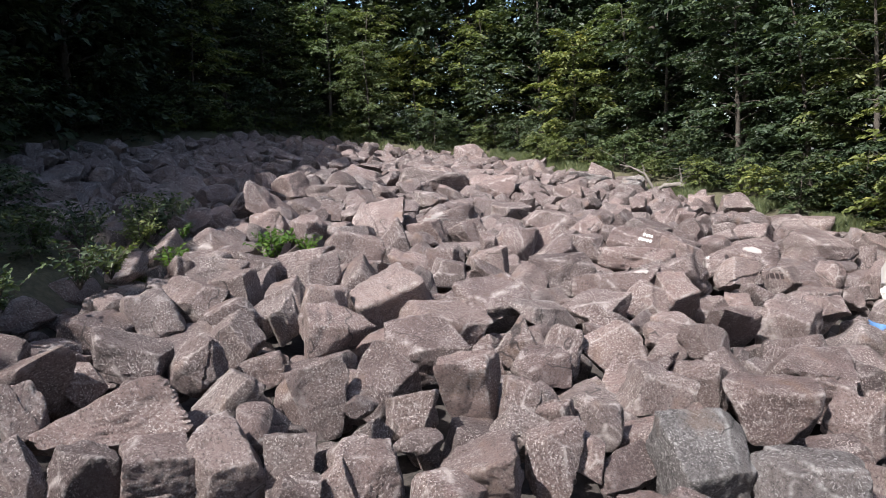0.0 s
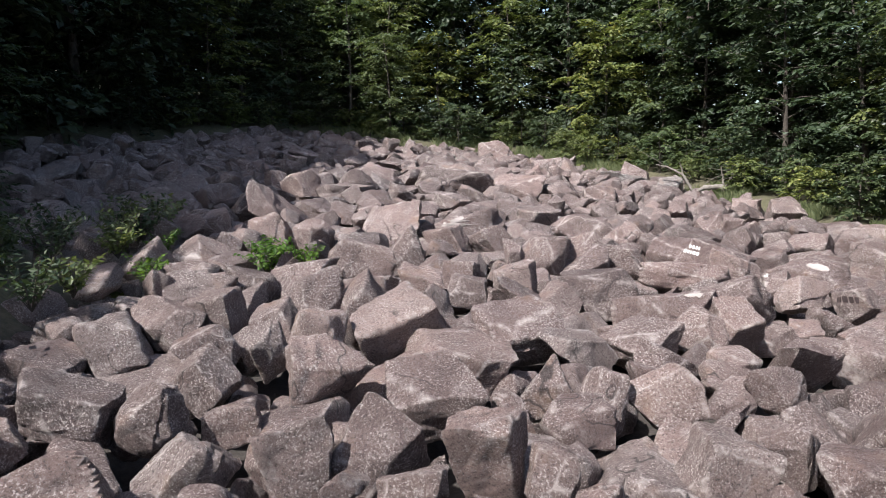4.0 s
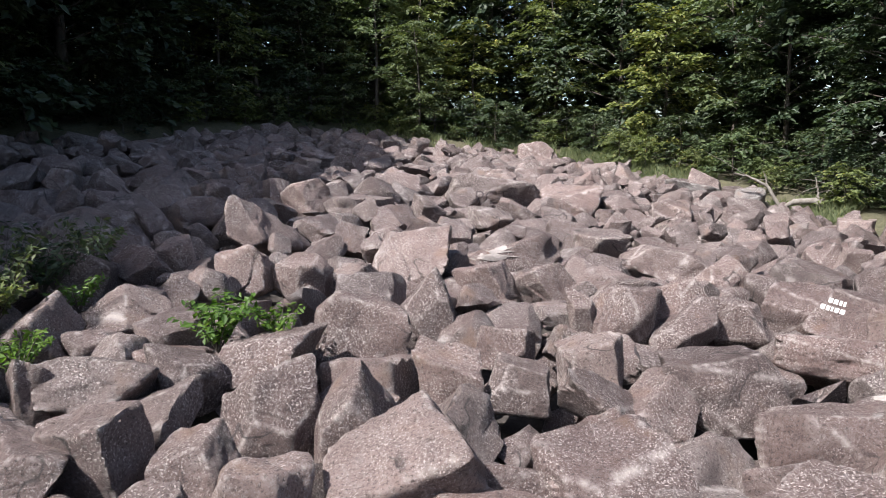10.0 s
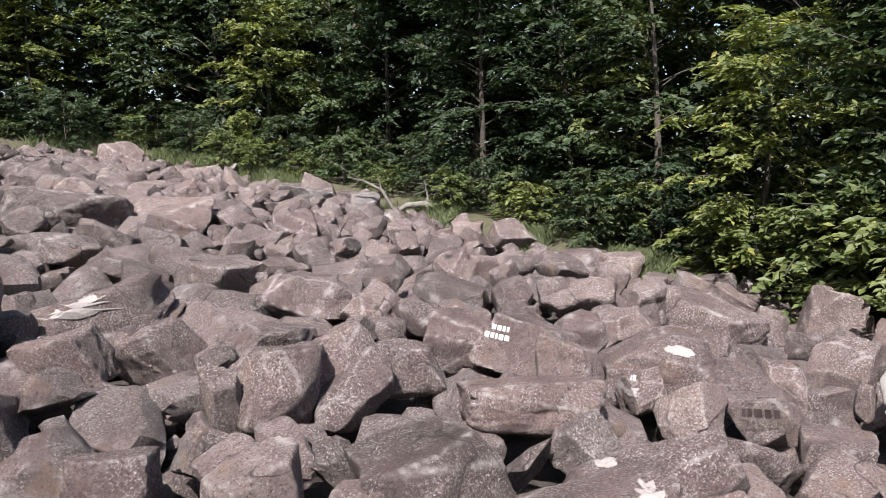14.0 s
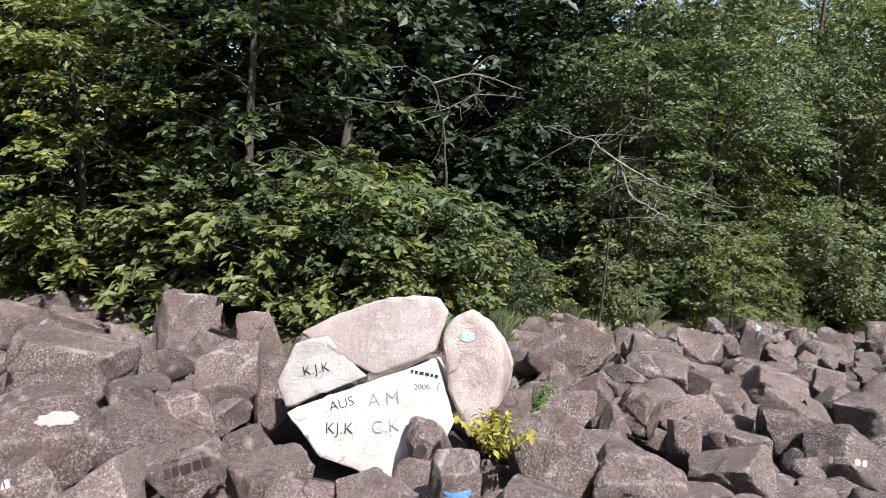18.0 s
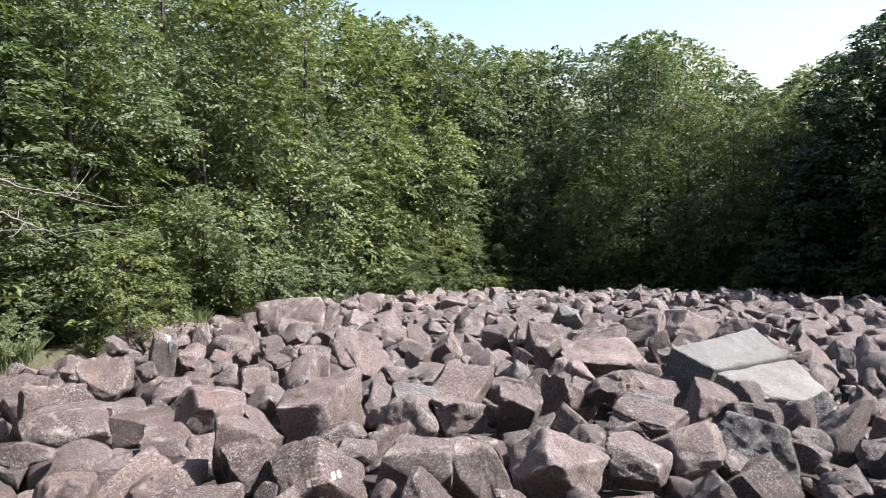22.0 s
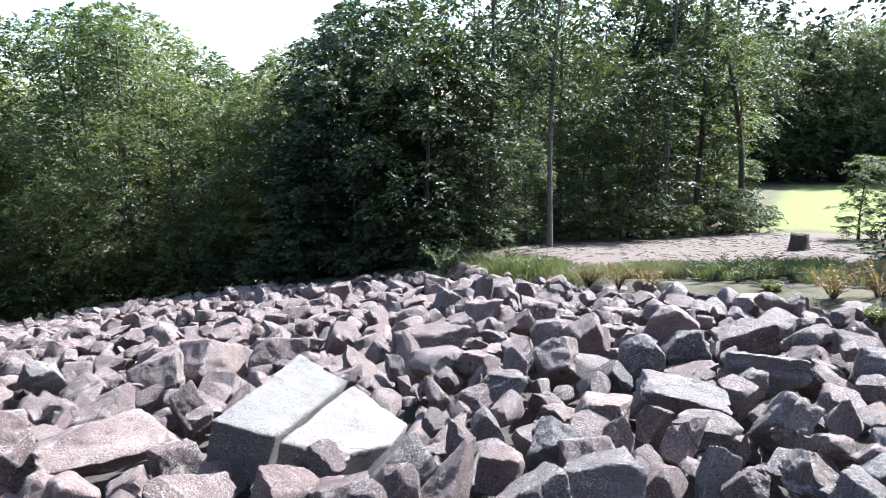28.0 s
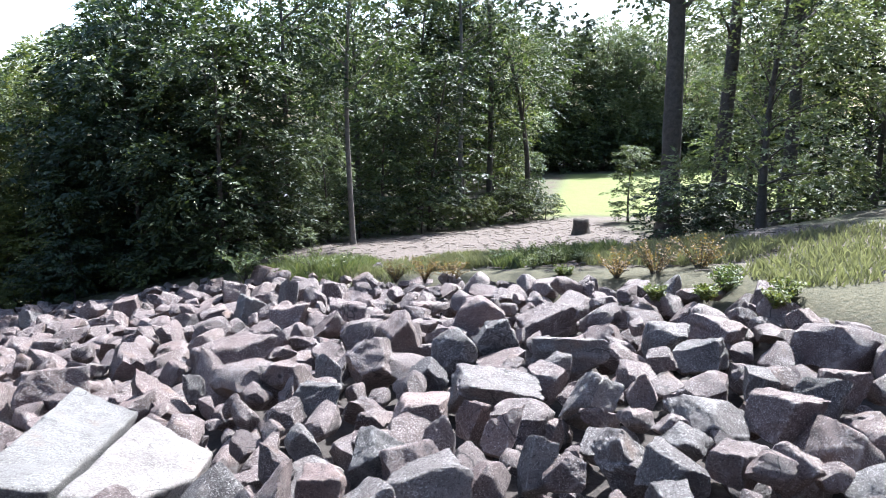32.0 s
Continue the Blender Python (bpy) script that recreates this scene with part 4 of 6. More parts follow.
# ---- trees ----
def tube(pts, rad, sides=7):
    pts, rad = np.asarray(pts, float), np.asarray(rad, float)
    tan = np.gradient(pts, axis=0)
    tan /= np.linalg.norm(tan, axis=1)[:, None] + 1e-9
    ref = np.where(np.abs(tan[:, 2:3]) > 0.9, [[1.0, 0, 0]], [[0, 0, 1.0]])
    a = np.cross(tan, ref)
    a /= np.linalg.norm(a, axis=1)[:, None] + 1e-9
    b = np.cross(tan, a)
    ang = np.linspace(0, 2 * np.pi, sides, endpoint=False)
    v = pts[:, None] + rad[:, None, None] * (np.cos(ang)[None, :, None] * a[:, None] + np.sin(ang)[None, :, None] * b[:, None])
    k, m = len(pts), sides
    i = np.arange(k * m).reshape(k, m)
    f = np.stack([i[:-1], np.roll(i[:-1], -1, 1), np.roll(i[1:], -1, 1), i[1:]], -1).reshape(-1, 4)
    return v.reshape(-1, 3), f


def join(pieces):
    vs, fs, n = [], [], 0
    for v, f in pieces:
        vs.append(v)
        fs.append(f + n)
        n += len(v)
    return np.concatenate(vs), np.concatenate(fs)


def leaves(rng, centres, dirs, length, width, droop=0.3, faces=None, loose=0.55):
    """A leaf at each centre: a folded blade of four corners."""
    n = len(centres)
    d = dirs + rng.normal(0, loose, (n, 3))
    d[:, 2] -= droop
    d /= np.linalg.norm(d, axis=1)[:, None] + 1e-9
    up = rng.normal(0, 0.5, (n, 3)) + ((0, 0, 1) if faces is None else faces)
    s = np.cross(d, up)
    s /= np.linalg.norm(s, axis=1)[:, None] + 1e-9
    nn = np.cross(s, d)
    L = (length * rng.uniform(0.65, 1.25, n))[:, None]
    W = L * width
    v = np.stack([centres - d * L * 0.5, centres + s * W * 0.5 + nn * W * 0.18, centres + d * L * 0.5, centres - s * W * 0.5 + nn * W * 0.18], 1)
    return v.reshape(-1, 3), np.arange(4 * n).reshape(n, 4)


def sprays(rng, start, way, length, per, leaf, width, sag=0.3, tilt=0.3):
    """Flat fans of leaves, one from each start along its way, that sag towards the tip."""
    n = len(start)
    way = way / (np.linalg.norm(way, axis=1)[:, None] + 1e-9)
    side = np.cross(way, (0, 0, 1.0))
    side /= np.linalg.norm(side, axis=1)[:, None] + 1e-9
    t = np.clip(np.linspace(0.05, 1, per)[None] + rng.normal(0, 0.05, (n, per)), 0, 1.05)
    s = np.where(np.arange(per) % 2, 1.0, -1.0)[None] * np.ones((n, 1))
    lat = s * rng.uniform(0.05, 1, (n, per)) * length[:, None] * 0.36 * (1.1 - 0.7 * t)
    c = start[:, None] + way[:, None] * (length[:, None] * t)[..., None] + side[:, None] * lat[..., None]
    c[..., 2] -= sag * length[:, None] * t ** 2 + 0.25 * np.abs(lat) - rng.normal(0, 0.03, (n, per))
    d = way[:, None] * 0.8 + side[:, None] * (0.7 * s)[..., None]
    up = np.array([0, 0, 1.0]) + tilt * way[:, None] * np.ones((1, per, 1))
    return leaves(rng, c.reshape(-1, 3), d.reshape(-1, 3), leaf, width, 0.25, up.reshape(-1, 3), 0.3)


def bole(rng, height, lean, trunk_r):
    t = np.linspace(0, 1, 9)
    bend = rng.normal(0, lean * height, (2, 2))
    path = np.stack([bend[0, 0] * t ** 2 + bend[1, 0] * 0.3 * np.sin(3 * t), bend[0, 1] * t ** 2 + bend[1, 1] * 0.3 * np.sin(3.5 * t), height * 0.93 * t], -1)
    path[0, 2] = -0.4
    return t, path, tube(path, trunk_r * (1 - 0.86 * t) * (1 + 0.5 * np.exp(-t * 18)), 9)


def layered_tree(seed, height, spread, low, limbs, twigs, per, leaf, width=0.45, trunk_r=0.13, lean=0.04, sag=0.3):
    """Limbs in loose layers down to the ground, each with leafy twigs that lie flat."""
    rng = np.random.default_rng(seed)
    t, path, trunk = bole(rng, height, lean, trunk_r)
    pieces, starts, ways, lens = [trunk], [], [], []
    for k in range(limbs):
        h = low + (1 - low) * ((k + rng.uniform(0, 1)) / limbs) ** 0.9
        u = (h - low) / (1 - low)
        R = spread * np.sqrt(max(0.06, 1 - ((u - 0.42) / 0.64) ** 2)) * rng.uniform(0.4, 1.2)
        a = k * 2.4 + rng.normal(0, 0.4)
        o = np.array([np.interp(h, t, path[:, j]) for j in range(3)])
        out = np.array([np.cos(a), np.sin(a), 0.0])
        w = np.linspace(0, 1, 6)[:, None]
        limb = o + out * R * w + np.array([0, 0, 1.0]) * R * (rng.uniform(0.25, 0.75) * w - rng.uniform(0.2, 0.5) * w ** 2)
        if k % 2 == 0:
            pieces.append(tube(limb, np.linspace(trunk_r * 0.28 * (1.1 - h), 0.01, 6), 5))
        side = np.array([-np.sin(a), np.cos(a), 0.0])
        for j in range(twigs):
            q = 0.3 + 0.7 * (j + rng.uniform(0.2, 0.8)) / twigs
            starts.append([np.interp(q, w[:, 0], limb[:, i]) for i in range(3)] + rng.normal(0, 0.06, 3))
            ways.append(out * rng.uniform(0.6, 1.0) + side * (1 if j % 2 else -1) * rng.uniform(0.2, 1.0) + (0, 0, rng.normal(0.0, 0.18)))
            lens.append(spread * rng.uniform(0.20, 0.38) * (1.25 - 0.5 * q))
    lv, lf = sprays(rng, np.array(starts), np.array(ways), np.array(lens), per, leaf, width, sag)
    return mesh_from("trunk", *join(pieces)), mesh_from("crown", lv, lf, False)


def domed_tree(seed, height, spread, low, lobes, fans, per, leaf, width=0.55, trunk_r=0.22, lean=0.03, core=0.5):
    """A crown of rounded masses, one above the other, each clad in leafy twigs that point outward."""
    rng = np.random.default_rng(seed)
    t, path, trunk = bole(rng, height, lean, trunk_r)
    pieces, starts, ways, lens = [trunk], [], [], []
    for k in range(lobes):
        u = (k + rng.uniform(0, 1)) / lobes
        h = low + (0.97 - low) * u
        prof = np.sqrt(max(0.03, 1 - ((u - 0.40) / 0.62) ** 2))
        r = spread * rng.uniform(0.30, 0.50) * (0.6 + 0.4 * prof)
        R = max(0.0, spread * prof * rng.uniform(0.75, 1.08) - 0.6 * r)
        a = k * 2.4 + rng.normal(0, 0.5)
        mid_ = np.array([np.interp(h, t, path[:, 0]) + R * np.cos(a), np.interp(h, t, path[:, 1]) + R * np.sin(a), height * h])
        o = np.array([np.interp(h * 0.8, t, path[:, j]) for j in range(3)])
        w = np.linspace(0, 1, 5)[:, None]
        pieces.append(tube(o * (1 - w) + mid_ * w + np.array([0, 0, 1]) * np.sin(w * np.pi) * 0.08 * R, np.linspace(trunk_r * 0.34 * (1.1 - h), 0.015, 5), 5))
        n = rng.normal(0, 1, (fans, 3)) + np.array([np.cos(a), np.sin(a), 0.35]) * 0.55
        n /= np.linalg.norm(n, axis=1)[:, None]
        keep = n[:, 2] > -0.55
        n = n[keep]
        starts.append(mid_ + n * r * rng.uniform(core, 0.95, (len(n), 1)) * (1, 1, 0.8))
        ways.append(n * (1, 1, 0.55) + rng.normal(0, 0.3, n.shape))
        lens.append(r * rng.uniform(0.3, 0.6, len(n)))
    lv, lf = sprays(rng, np.concatenate(starts), np.concatenate(ways), np.concatenate(lens), per, leaf, width, 0.35, 0.7)
    return mesh_from("trunk", *join(pieces)), mesh_from("crown", lv, lf, False)


def tree(name, meshes, bark, leaf, label, category="tree", group=""):
    base = new(name)
    part("trunk", meshes[0], bark, base)
    part("crown", meshes[1], leaf, base)
    return tagged(base, label, category, group)


KINDS = [
    tree("edge_tree", layered_tree(1, 9, 3.0, 0.02, 64, 8, 15, 0.25, 0.46), BARK, LEAF_MID, "leafy green tree branching down to the ground"),
    tree("edge_tree", layered_tree(2, 7.5, 2.7, 0.02, 56, 8, 15, 0.25, 0.42, 0.11), BARK, LEAF_YELLOW, "young yellow-green tree with early autumn leaves"),
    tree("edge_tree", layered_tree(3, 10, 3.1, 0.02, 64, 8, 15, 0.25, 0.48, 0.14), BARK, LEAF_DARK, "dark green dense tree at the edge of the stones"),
    tree("forest_tree", domed_tree(4, 16, 4.6, 0.06, 22, 74, 11, 0.25, core=0.72), BARK, LEAF_MID, "tall green broadleaf tree in the forest"),
    tree("forest_tree", domed_tree(5, 18, 5.0, 0.08, 26, 30, 11, 0.40, 0.6, 0.25), BARK, LEAF_SHADED, "tall broadleaf tree with a closed high crown, leaves darkened as shade"),
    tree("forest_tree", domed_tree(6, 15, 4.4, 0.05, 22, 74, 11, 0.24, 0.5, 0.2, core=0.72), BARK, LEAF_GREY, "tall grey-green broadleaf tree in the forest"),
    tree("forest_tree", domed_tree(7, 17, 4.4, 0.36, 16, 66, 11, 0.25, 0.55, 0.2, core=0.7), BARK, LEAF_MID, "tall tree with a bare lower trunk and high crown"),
    tree("forest_tree", domed_tree(8, 14, 3.6, 0.02, 30, 30, 11, 0.36, 0.6, 0.2), BARK, LEAF_SHADED, "dense forest tree, leaves darkened to stand for the forest's shade"),
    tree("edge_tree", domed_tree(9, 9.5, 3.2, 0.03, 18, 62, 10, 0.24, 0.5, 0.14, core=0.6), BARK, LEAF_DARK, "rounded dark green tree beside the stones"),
]
BUSHES = [
    tree("bush", layered_tree(21, 2.2, 1.4, 0.05, 26, 5, 10, 0.20, 0.48, 0.035), BARK, LEAF_MID, "low leafy green bush at the edge of the boulders", "bush"),
    tree("bush", layered_tree(22, 1.6, 1.2, 0.05, 24, 5, 10, 0.19, 0.45, 0.03), BARK, LEAF_YELLOW, "low yellow-green bush at the edge of the boulders", "bush"),
    tree("bush", layered_tree(23, 3.0, 1.7, 0.05, 34, 5, 11, 0.22, 0.48, 0.045), BARK, LEAF_DARK, "dark green leafy shrub at the forest's edge", "bush"),
    tree("bush", layered_tree(24, 2.4, 1.5, 0.03, 30, 5, 11, 0.21, 0.48, 0.04), BARK, LEAF_SHADED, "leafy shrub beside the boulders, leaves darkened to stand for shade", "bush"),
]
for o in KINDS + BUSHES:
    o.location = (0, 0, -60)

rng = np.random.default_rng(77)
STANDS = []


def stand(kind, x, y, scale, turn, sink=0.0):
    m = Matrix.Translation((x, y, float(ground_z(x, y)) - sink)) @ Matrix.Rotation(turn, 4, "Z") @ Matrix.Diagonal((scale, scale, scale, 1))
    STANDS.append((x, y))
    return copy_thing(kind, m)


def plant_row(kinds, near, far, gap, tries, s0, s1, box=(-75, 80, -95, 75)):
    made = 0
    xs, ys = rng.uniform(box[0], box[1], tries), rng.uniform(box[2], box[3], tries)
    e = -edge_distance(xs, ys)
    c = edge_distance(xs, ys, CLEARING)
    for x, y, d, o in zip(xs, ys, e, c):
        if not near < d < far or o > -0.8 or (x < -4 and y < 16 and s0 > 0.6 and d < (16 if y > -14 else 7.5)) or (x < -9 and 12 < y < 20 and s0 > 1.2):
            continue
        if any((x - X) ** 2 + (y - Y) ** 2 < gap * gap for X, Y in STANDS):
            continue
        kind, size = kinds[int(rng.integers(0, len(kinds)))], rng.uniform(s0, s1)
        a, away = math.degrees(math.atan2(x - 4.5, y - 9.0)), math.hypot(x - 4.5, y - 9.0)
        if s0 > 0.45 and len(kinds) > 1 and 163 < a < 186:      # the wood to the south, its shade given by darker-leaved kinds
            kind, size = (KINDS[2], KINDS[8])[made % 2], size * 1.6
        if s0 > 0.45 and len(kinds) > 1 and 92 < a < 172:      # the line of the tree tops to the south-east
            rise = np.interp(a, (92, 122, 130, 133, 140, 145, 149.5, 154, 157.5, 160, 162.5, 167, 172), (15, 12, 10.5, 9, 8.2, 8.6, 9.8, 8.4, 4.8, 3.2, 6.5, 10.5, 13)) * rng.uniform(0.9, 1.0)
            tall = (4.5 + away * math.tan(radians(rise)) - float(ground_z(x, y))) / (max(v[2] for v in kind.children[0].bound_box) * 1.06)
            size = min(1.9, max(0.45, tall)) if s0 > 0.75 else min(size, max(0.3, tall))
        # west bushes: the dark-leaved kind replaces the shade that falls there
        if s0 < 0.6 and x < -4 and 0 < y < 16:
            kind, size = BUSHES[2], size * 0.6
        if 0.6 < s0 < 0.7 and y > 9 and 67 < math.degrees(math.atan2(x - 0.15, y - 9.9)) < 89:
            continue
        stand(kind, x, y, size, rng.uniform(0, 6.28))
        made += 1
    return made




# ---- paint on the stones ----
def paint(name, col, rough=0.6):
    m, nt, b = mat(name)
    n = noise_tex(nt, 30, 4, 0.7, "World")
    nt.links.new(mixc(nt, ramp(nt, n, [(0.35, (0, 0, 0)), (0.6, (1, 1, 1))]), tuple(v * 0.7 for v in col), col), b.inputs["Base Color"])
    b.inputs["Roughness"].default_value = rough
    return m


BLACK, WHITE, BLUE, AQUA, FADED = paint("black_paint", (0.035, 0.033, 0.035)), paint("white_paint", (0.58, 0.57, 0.55)), paint("blue_paint", (0.12, 0.25, 0.5)), \
    paint("aqua_paint", (0.43, 0.52, 0.54)), paint("faded_blue_paint", (0.27, 0.34, 0.43))
DULL = paint("weathered_dark_paint", (0.07, 0.05, 0.05))
CHALK = paint("weathered_chalky_paint", (0.33, 0.285, 0.265))


def flat_text(body, size):
    cu = bpy.data.curves.new("writing", "FONT")
    cu.body, cu.size, cu.align_x, cu.align_y = body, size, "CENTER", "CENTER"
    cu.offset = -0.003 * size / 0.2
    ob = new("writing", cu)
    me = bpy.data.meshes.new_from_object(ob)
    bpy.data.objects.remove(ob)
    bpy.data.curves.remove(cu)
    bm = bmesh.new()
    bm.from_mesh(me)
    bpy.data.meshes.remove(me)
    bmesh.ops.triangulate(bm, faces=bm.faces[:])
    bmesh.ops.subdivide_edges(bm, edges=[e for e in bm.edges if e.calc_length() > size * 0.3], cuts=1)
    bmesh.ops.triangulate(bm, faces=bm.faces[:])
    bm.verts.index_update()
    out = np.array([v.co[:2] for v in bm.verts]), [[v.index for v in f.verts] for f in bm.faces]
    bm.free()
    return out


def flat_blob(w, h, seed, ragged=0.2):
    rng = np.random.default_rng(seed)
    a = np.linspace(0, 2 * np.pi, 28, endpoint=False)
    rad = 1 + ragged * (np.sin(3 * a + rng.uniform(0, 6)) * 0.5 + np.sin(7 * a + rng.uniform(0, 6)) * 0.5 + rng.normal(0, 0.4, 28))
    v, f = [(0.0, 0.0)], []
    for ring in (0.35, 0.7, 1.0):
        v += [(w / 2 * ring * r * math.cos(t), h / 2 * ring * r * math.sin(t)) for t, r in zip(a, rad)]
    for i in range(28):
        j = (i + 1) % 28
        f.append([0, 1 + i, 1 + j])
        for k in (1, 29):
            f.append([k + i, k + 28 + i, k + 28 + j, k + j])
    return np.array(v), f


def flat_bars(w, h, rows, seed):
    rng = np.random.default_rng(seed)
    v, f = [], []
    for r in range(rows):
        y, x = h / 2 - (r + 0.5) * h / rows, -w / 2
        while x < w / 2:
            l = w * rng.uniform(0.10, 0.2)
            k = len(v)
            v += [(x, y - h / rows * 0.3), (x + l, y - h / rows * 0.3), (x + l, y + h / rows * 0.3), (x, y + h / rows * 0.3)]
            f.append([k, k + 1, k + 2, k + 3])
            x += l + w * 0.06
    return np.array(v), f


def flat_heart(w):
    a = np.linspace(0, 2 * np.pi, 32, endpoint=False)
    v = np.stack([16 * np.sin(a) ** 3, 13 * np.cos(a) - 5 * np.cos(2 * a) - 2 * np.cos(3 * a) - np.cos(4 * a)], -1) * w / 34
    v = np.concatenate([[[0, 0.05 * w]], v * 0.5, v])
    f = []
    for i in range(32):
        j = (i + 1) % 32
        f += [[0, 1 + i, 1 + j], [1 + i, 33 + i, 33 + j, 1 + j]]
    return v, f


def islands(flat):
    """The strokes or letters of a flat drawing, one by one."""
    verts, faces = flat
    group = list(range(len(verts)))

    def root(i):
        while group[i] != i:
            i = group[i]
        return i
    for f in faces:
        for i in f[1:]:
            group[root(i)] = root(f[0])
    out = {}
    for f in faces:
        out.setdefault(root(f[0]), []).append(f)
    return [(verts, fs) for fs in out.values()]


def painted(name, stone, eye, place, flat, material, turn=0.0, label=""):
    """Lay a flat drawing on a stone, as it shows from the eye; each letter or stroke is a part."""
    bm = bmesh.new()
    bm.from_mesh(stone.data)
    bm.transform(stone.matrix_world)
    surface = BVHTree.FromBMesh(bm)
    bm.free()
    eye, place = Vector(eye), Vector(place)
    ahead = (place - eye).normalized()
    right = ahead.cross(Vector((0, 0, 1))).normalized()
    up = right.cross(ahead)
    c, s = math.cos(radians(turn)), math.sin(radians(turn))
    inv = stone.matrix_world.inverted()
    pts, ok = [], []
    for u, v in flat[0]:
        way = (place + right * (u * c - v * s) + up * (u * s + v * c) - eye).normalized()
        hit, nrm, _, _ = surface.ray_cast(eye, way)
        ok.append(hit is not None)
        pts.append(inv @ (hit - way * 0.010) if hit is not None else Vector())
    for _, faces in islands(flat):
        faces = [f for f in faces if all(ok[i] for i in f)]
        used = sorted({i for f in faces for i in f})
        if used:
            at = {i: k for k, i in enumerate(used)}
            me = bpy.data.meshes.new(name)
            me.from_pydata([tuple(pts[i]) for i in used], [], [[at[i] for i in f] for f in faces])
            part(name, me, material, stone, label)


def stone_met(eye, place):
    """The boulder that the line from the eye through the place meets first."""
    eye, place = Vector(eye), Vector(place)
    way, best = (place - eye).normalized(), (1e9, None)
    for o in BOULDERS:
        off = o.location - eye
        along = off.dot(way)
        if along > 0.5 and (off - way * along).length < 1.6 and abs(along - (place - eye).length) < 5:
            hit = BVHTree.FromPolygons([v.co + o.location for v in o.data.vertices], [p.vertices for p in o.data.polygons]).ray_cast(eye, way)
            if hit[0] is not None and hit[3] < best[0]:
                best = (hit[3], o)
    return best[1]


bpy.context.view_layer.update()
SPOT = (0.7, 10.9, 4.5)
PIECES = {o.name.split(".")[0]: o for o in split.children}
for piece, body, size, y, z, m, turn in (("left_piece", "K.J.K", 0.17, 13.50, 1.74, BLACK, 8), ("lower_piece", "A.M", 0.24, 12.63, 1.42, FADED, 4), ("lower_piece", "C.K", 0.22, 12.60, 1.10, FADED, 4),
                                         ("lower_piece", "KJ.K", 0.20, 13.18, 1.04, BLACK, -4), ("lower_piece", "AUS", 0.17, 13.16, 1.34, BLACK, 12), ("lower_piece", "2006", 0.10, 12.16, 1.60, BLACK, 2)):
    painted("letter", PIECES[piece], SPOT, face_at(y, z), flat_text(body, size), m, turn, "hand-painted letters")
painted("letter", PIECES["lower_piece"], SPOT, face_at(12.15, 1.76), flat_bars(0.3, 0.06, 1, 3), BLACK, -12, "scrawled black writing")
painted("paint_patch", PIECES["right_piece"], SPOT, face_at(11.62, 2.22), flat_blob(0.2, 0.13, 5, 0.12), AQUA, 0, "pale aqua paint")
for x, y, z, eye, flat, m, turn, what in (
        (-0.35, 27.30, 2.97, (-0.1, 5.4, 4.3), flat_text("PCT", 0.58), DULL, 0, "dark weathered letters"),
        (13.7, 9.71, 0.54, SPOT, flat_text("JS", 0.38), CHALK, -8, "chalky white letters"),
        (8.04, 12.12, 1.12, SPOT, flat_heart(0.28), DULL, 0, "dark painted heart"),
        (7.11, 11.54, 1.15, SPOT, flat_blob(0.25, 0.1, 9, 0.4), BLUE, 0, "smear of blue paint"),
        (18.39, 5.09, 0.0, SPOT, flat_blob(0.12, 0.5, 10, 0.5), AQUA, 0, "streak of aqua paint"),
        (6.95, 14.21, 1.46, SPOT, flat_bars(0.45, 0.3, 2, 11), DULL, 8, "dark scrawled writing"),
        (9.36, 6.99, 0.67, (2.6, 11.2, 4.5), flat_bars(0.35, 0.14, 1, 12), CHALK, 10, "chalky scrawled writing"),
        (5.71, 18.26, 1.63, (-0.2, 8.3, 4.5), flat_bars(0.36, 0.28, 2, 13), WHITE, -12, "white scrawled writing"),
        (6.60, 16.11, 1.15, (-0.2, 8.3, 4.5), flat_blob(0.2, 0.12, 14, 0.3), CHALK, 0, "splash of white paint"),
        (6.50, 16.11, 1.38, (-0.2, 8.3, 4.5), flat_bars(0.25, 0.12, 1, 15), WHITE, 0, "white paint marks"),
        (8.16, 16.57, 1.33, (0.05, 9.6, 4.6), flat_blob(0.45, 0.16, 16, 0.2), CHALK, -6, "pale scraped patch"),
        (-0.24, 18.48, 2.59, (-0.1, 8.2, 4.5), flat_blob(0.9, 0.25, 17, 0.5), CHALK, 6, "faded chalky paint"),
        (4.52, 14.29, 1.35, (-0.2, 8.3, 4.5), flat_blob(0.22, 0.12, 18, 0.12), CHALK, 0, "worn white paint spot"),
        (4.76, 13.96, 1.13, (-0.2, 8.3, 4.5), flat_blob(0.28, 0.2, 19, 0.5), CHALK, 0, "pale worn spot")):
    stone = stone_met(eye, (x, y, z))
    if stone:
        painted("paint_stroke", stone, eye, (x, y, z), flat, m, turn, what)


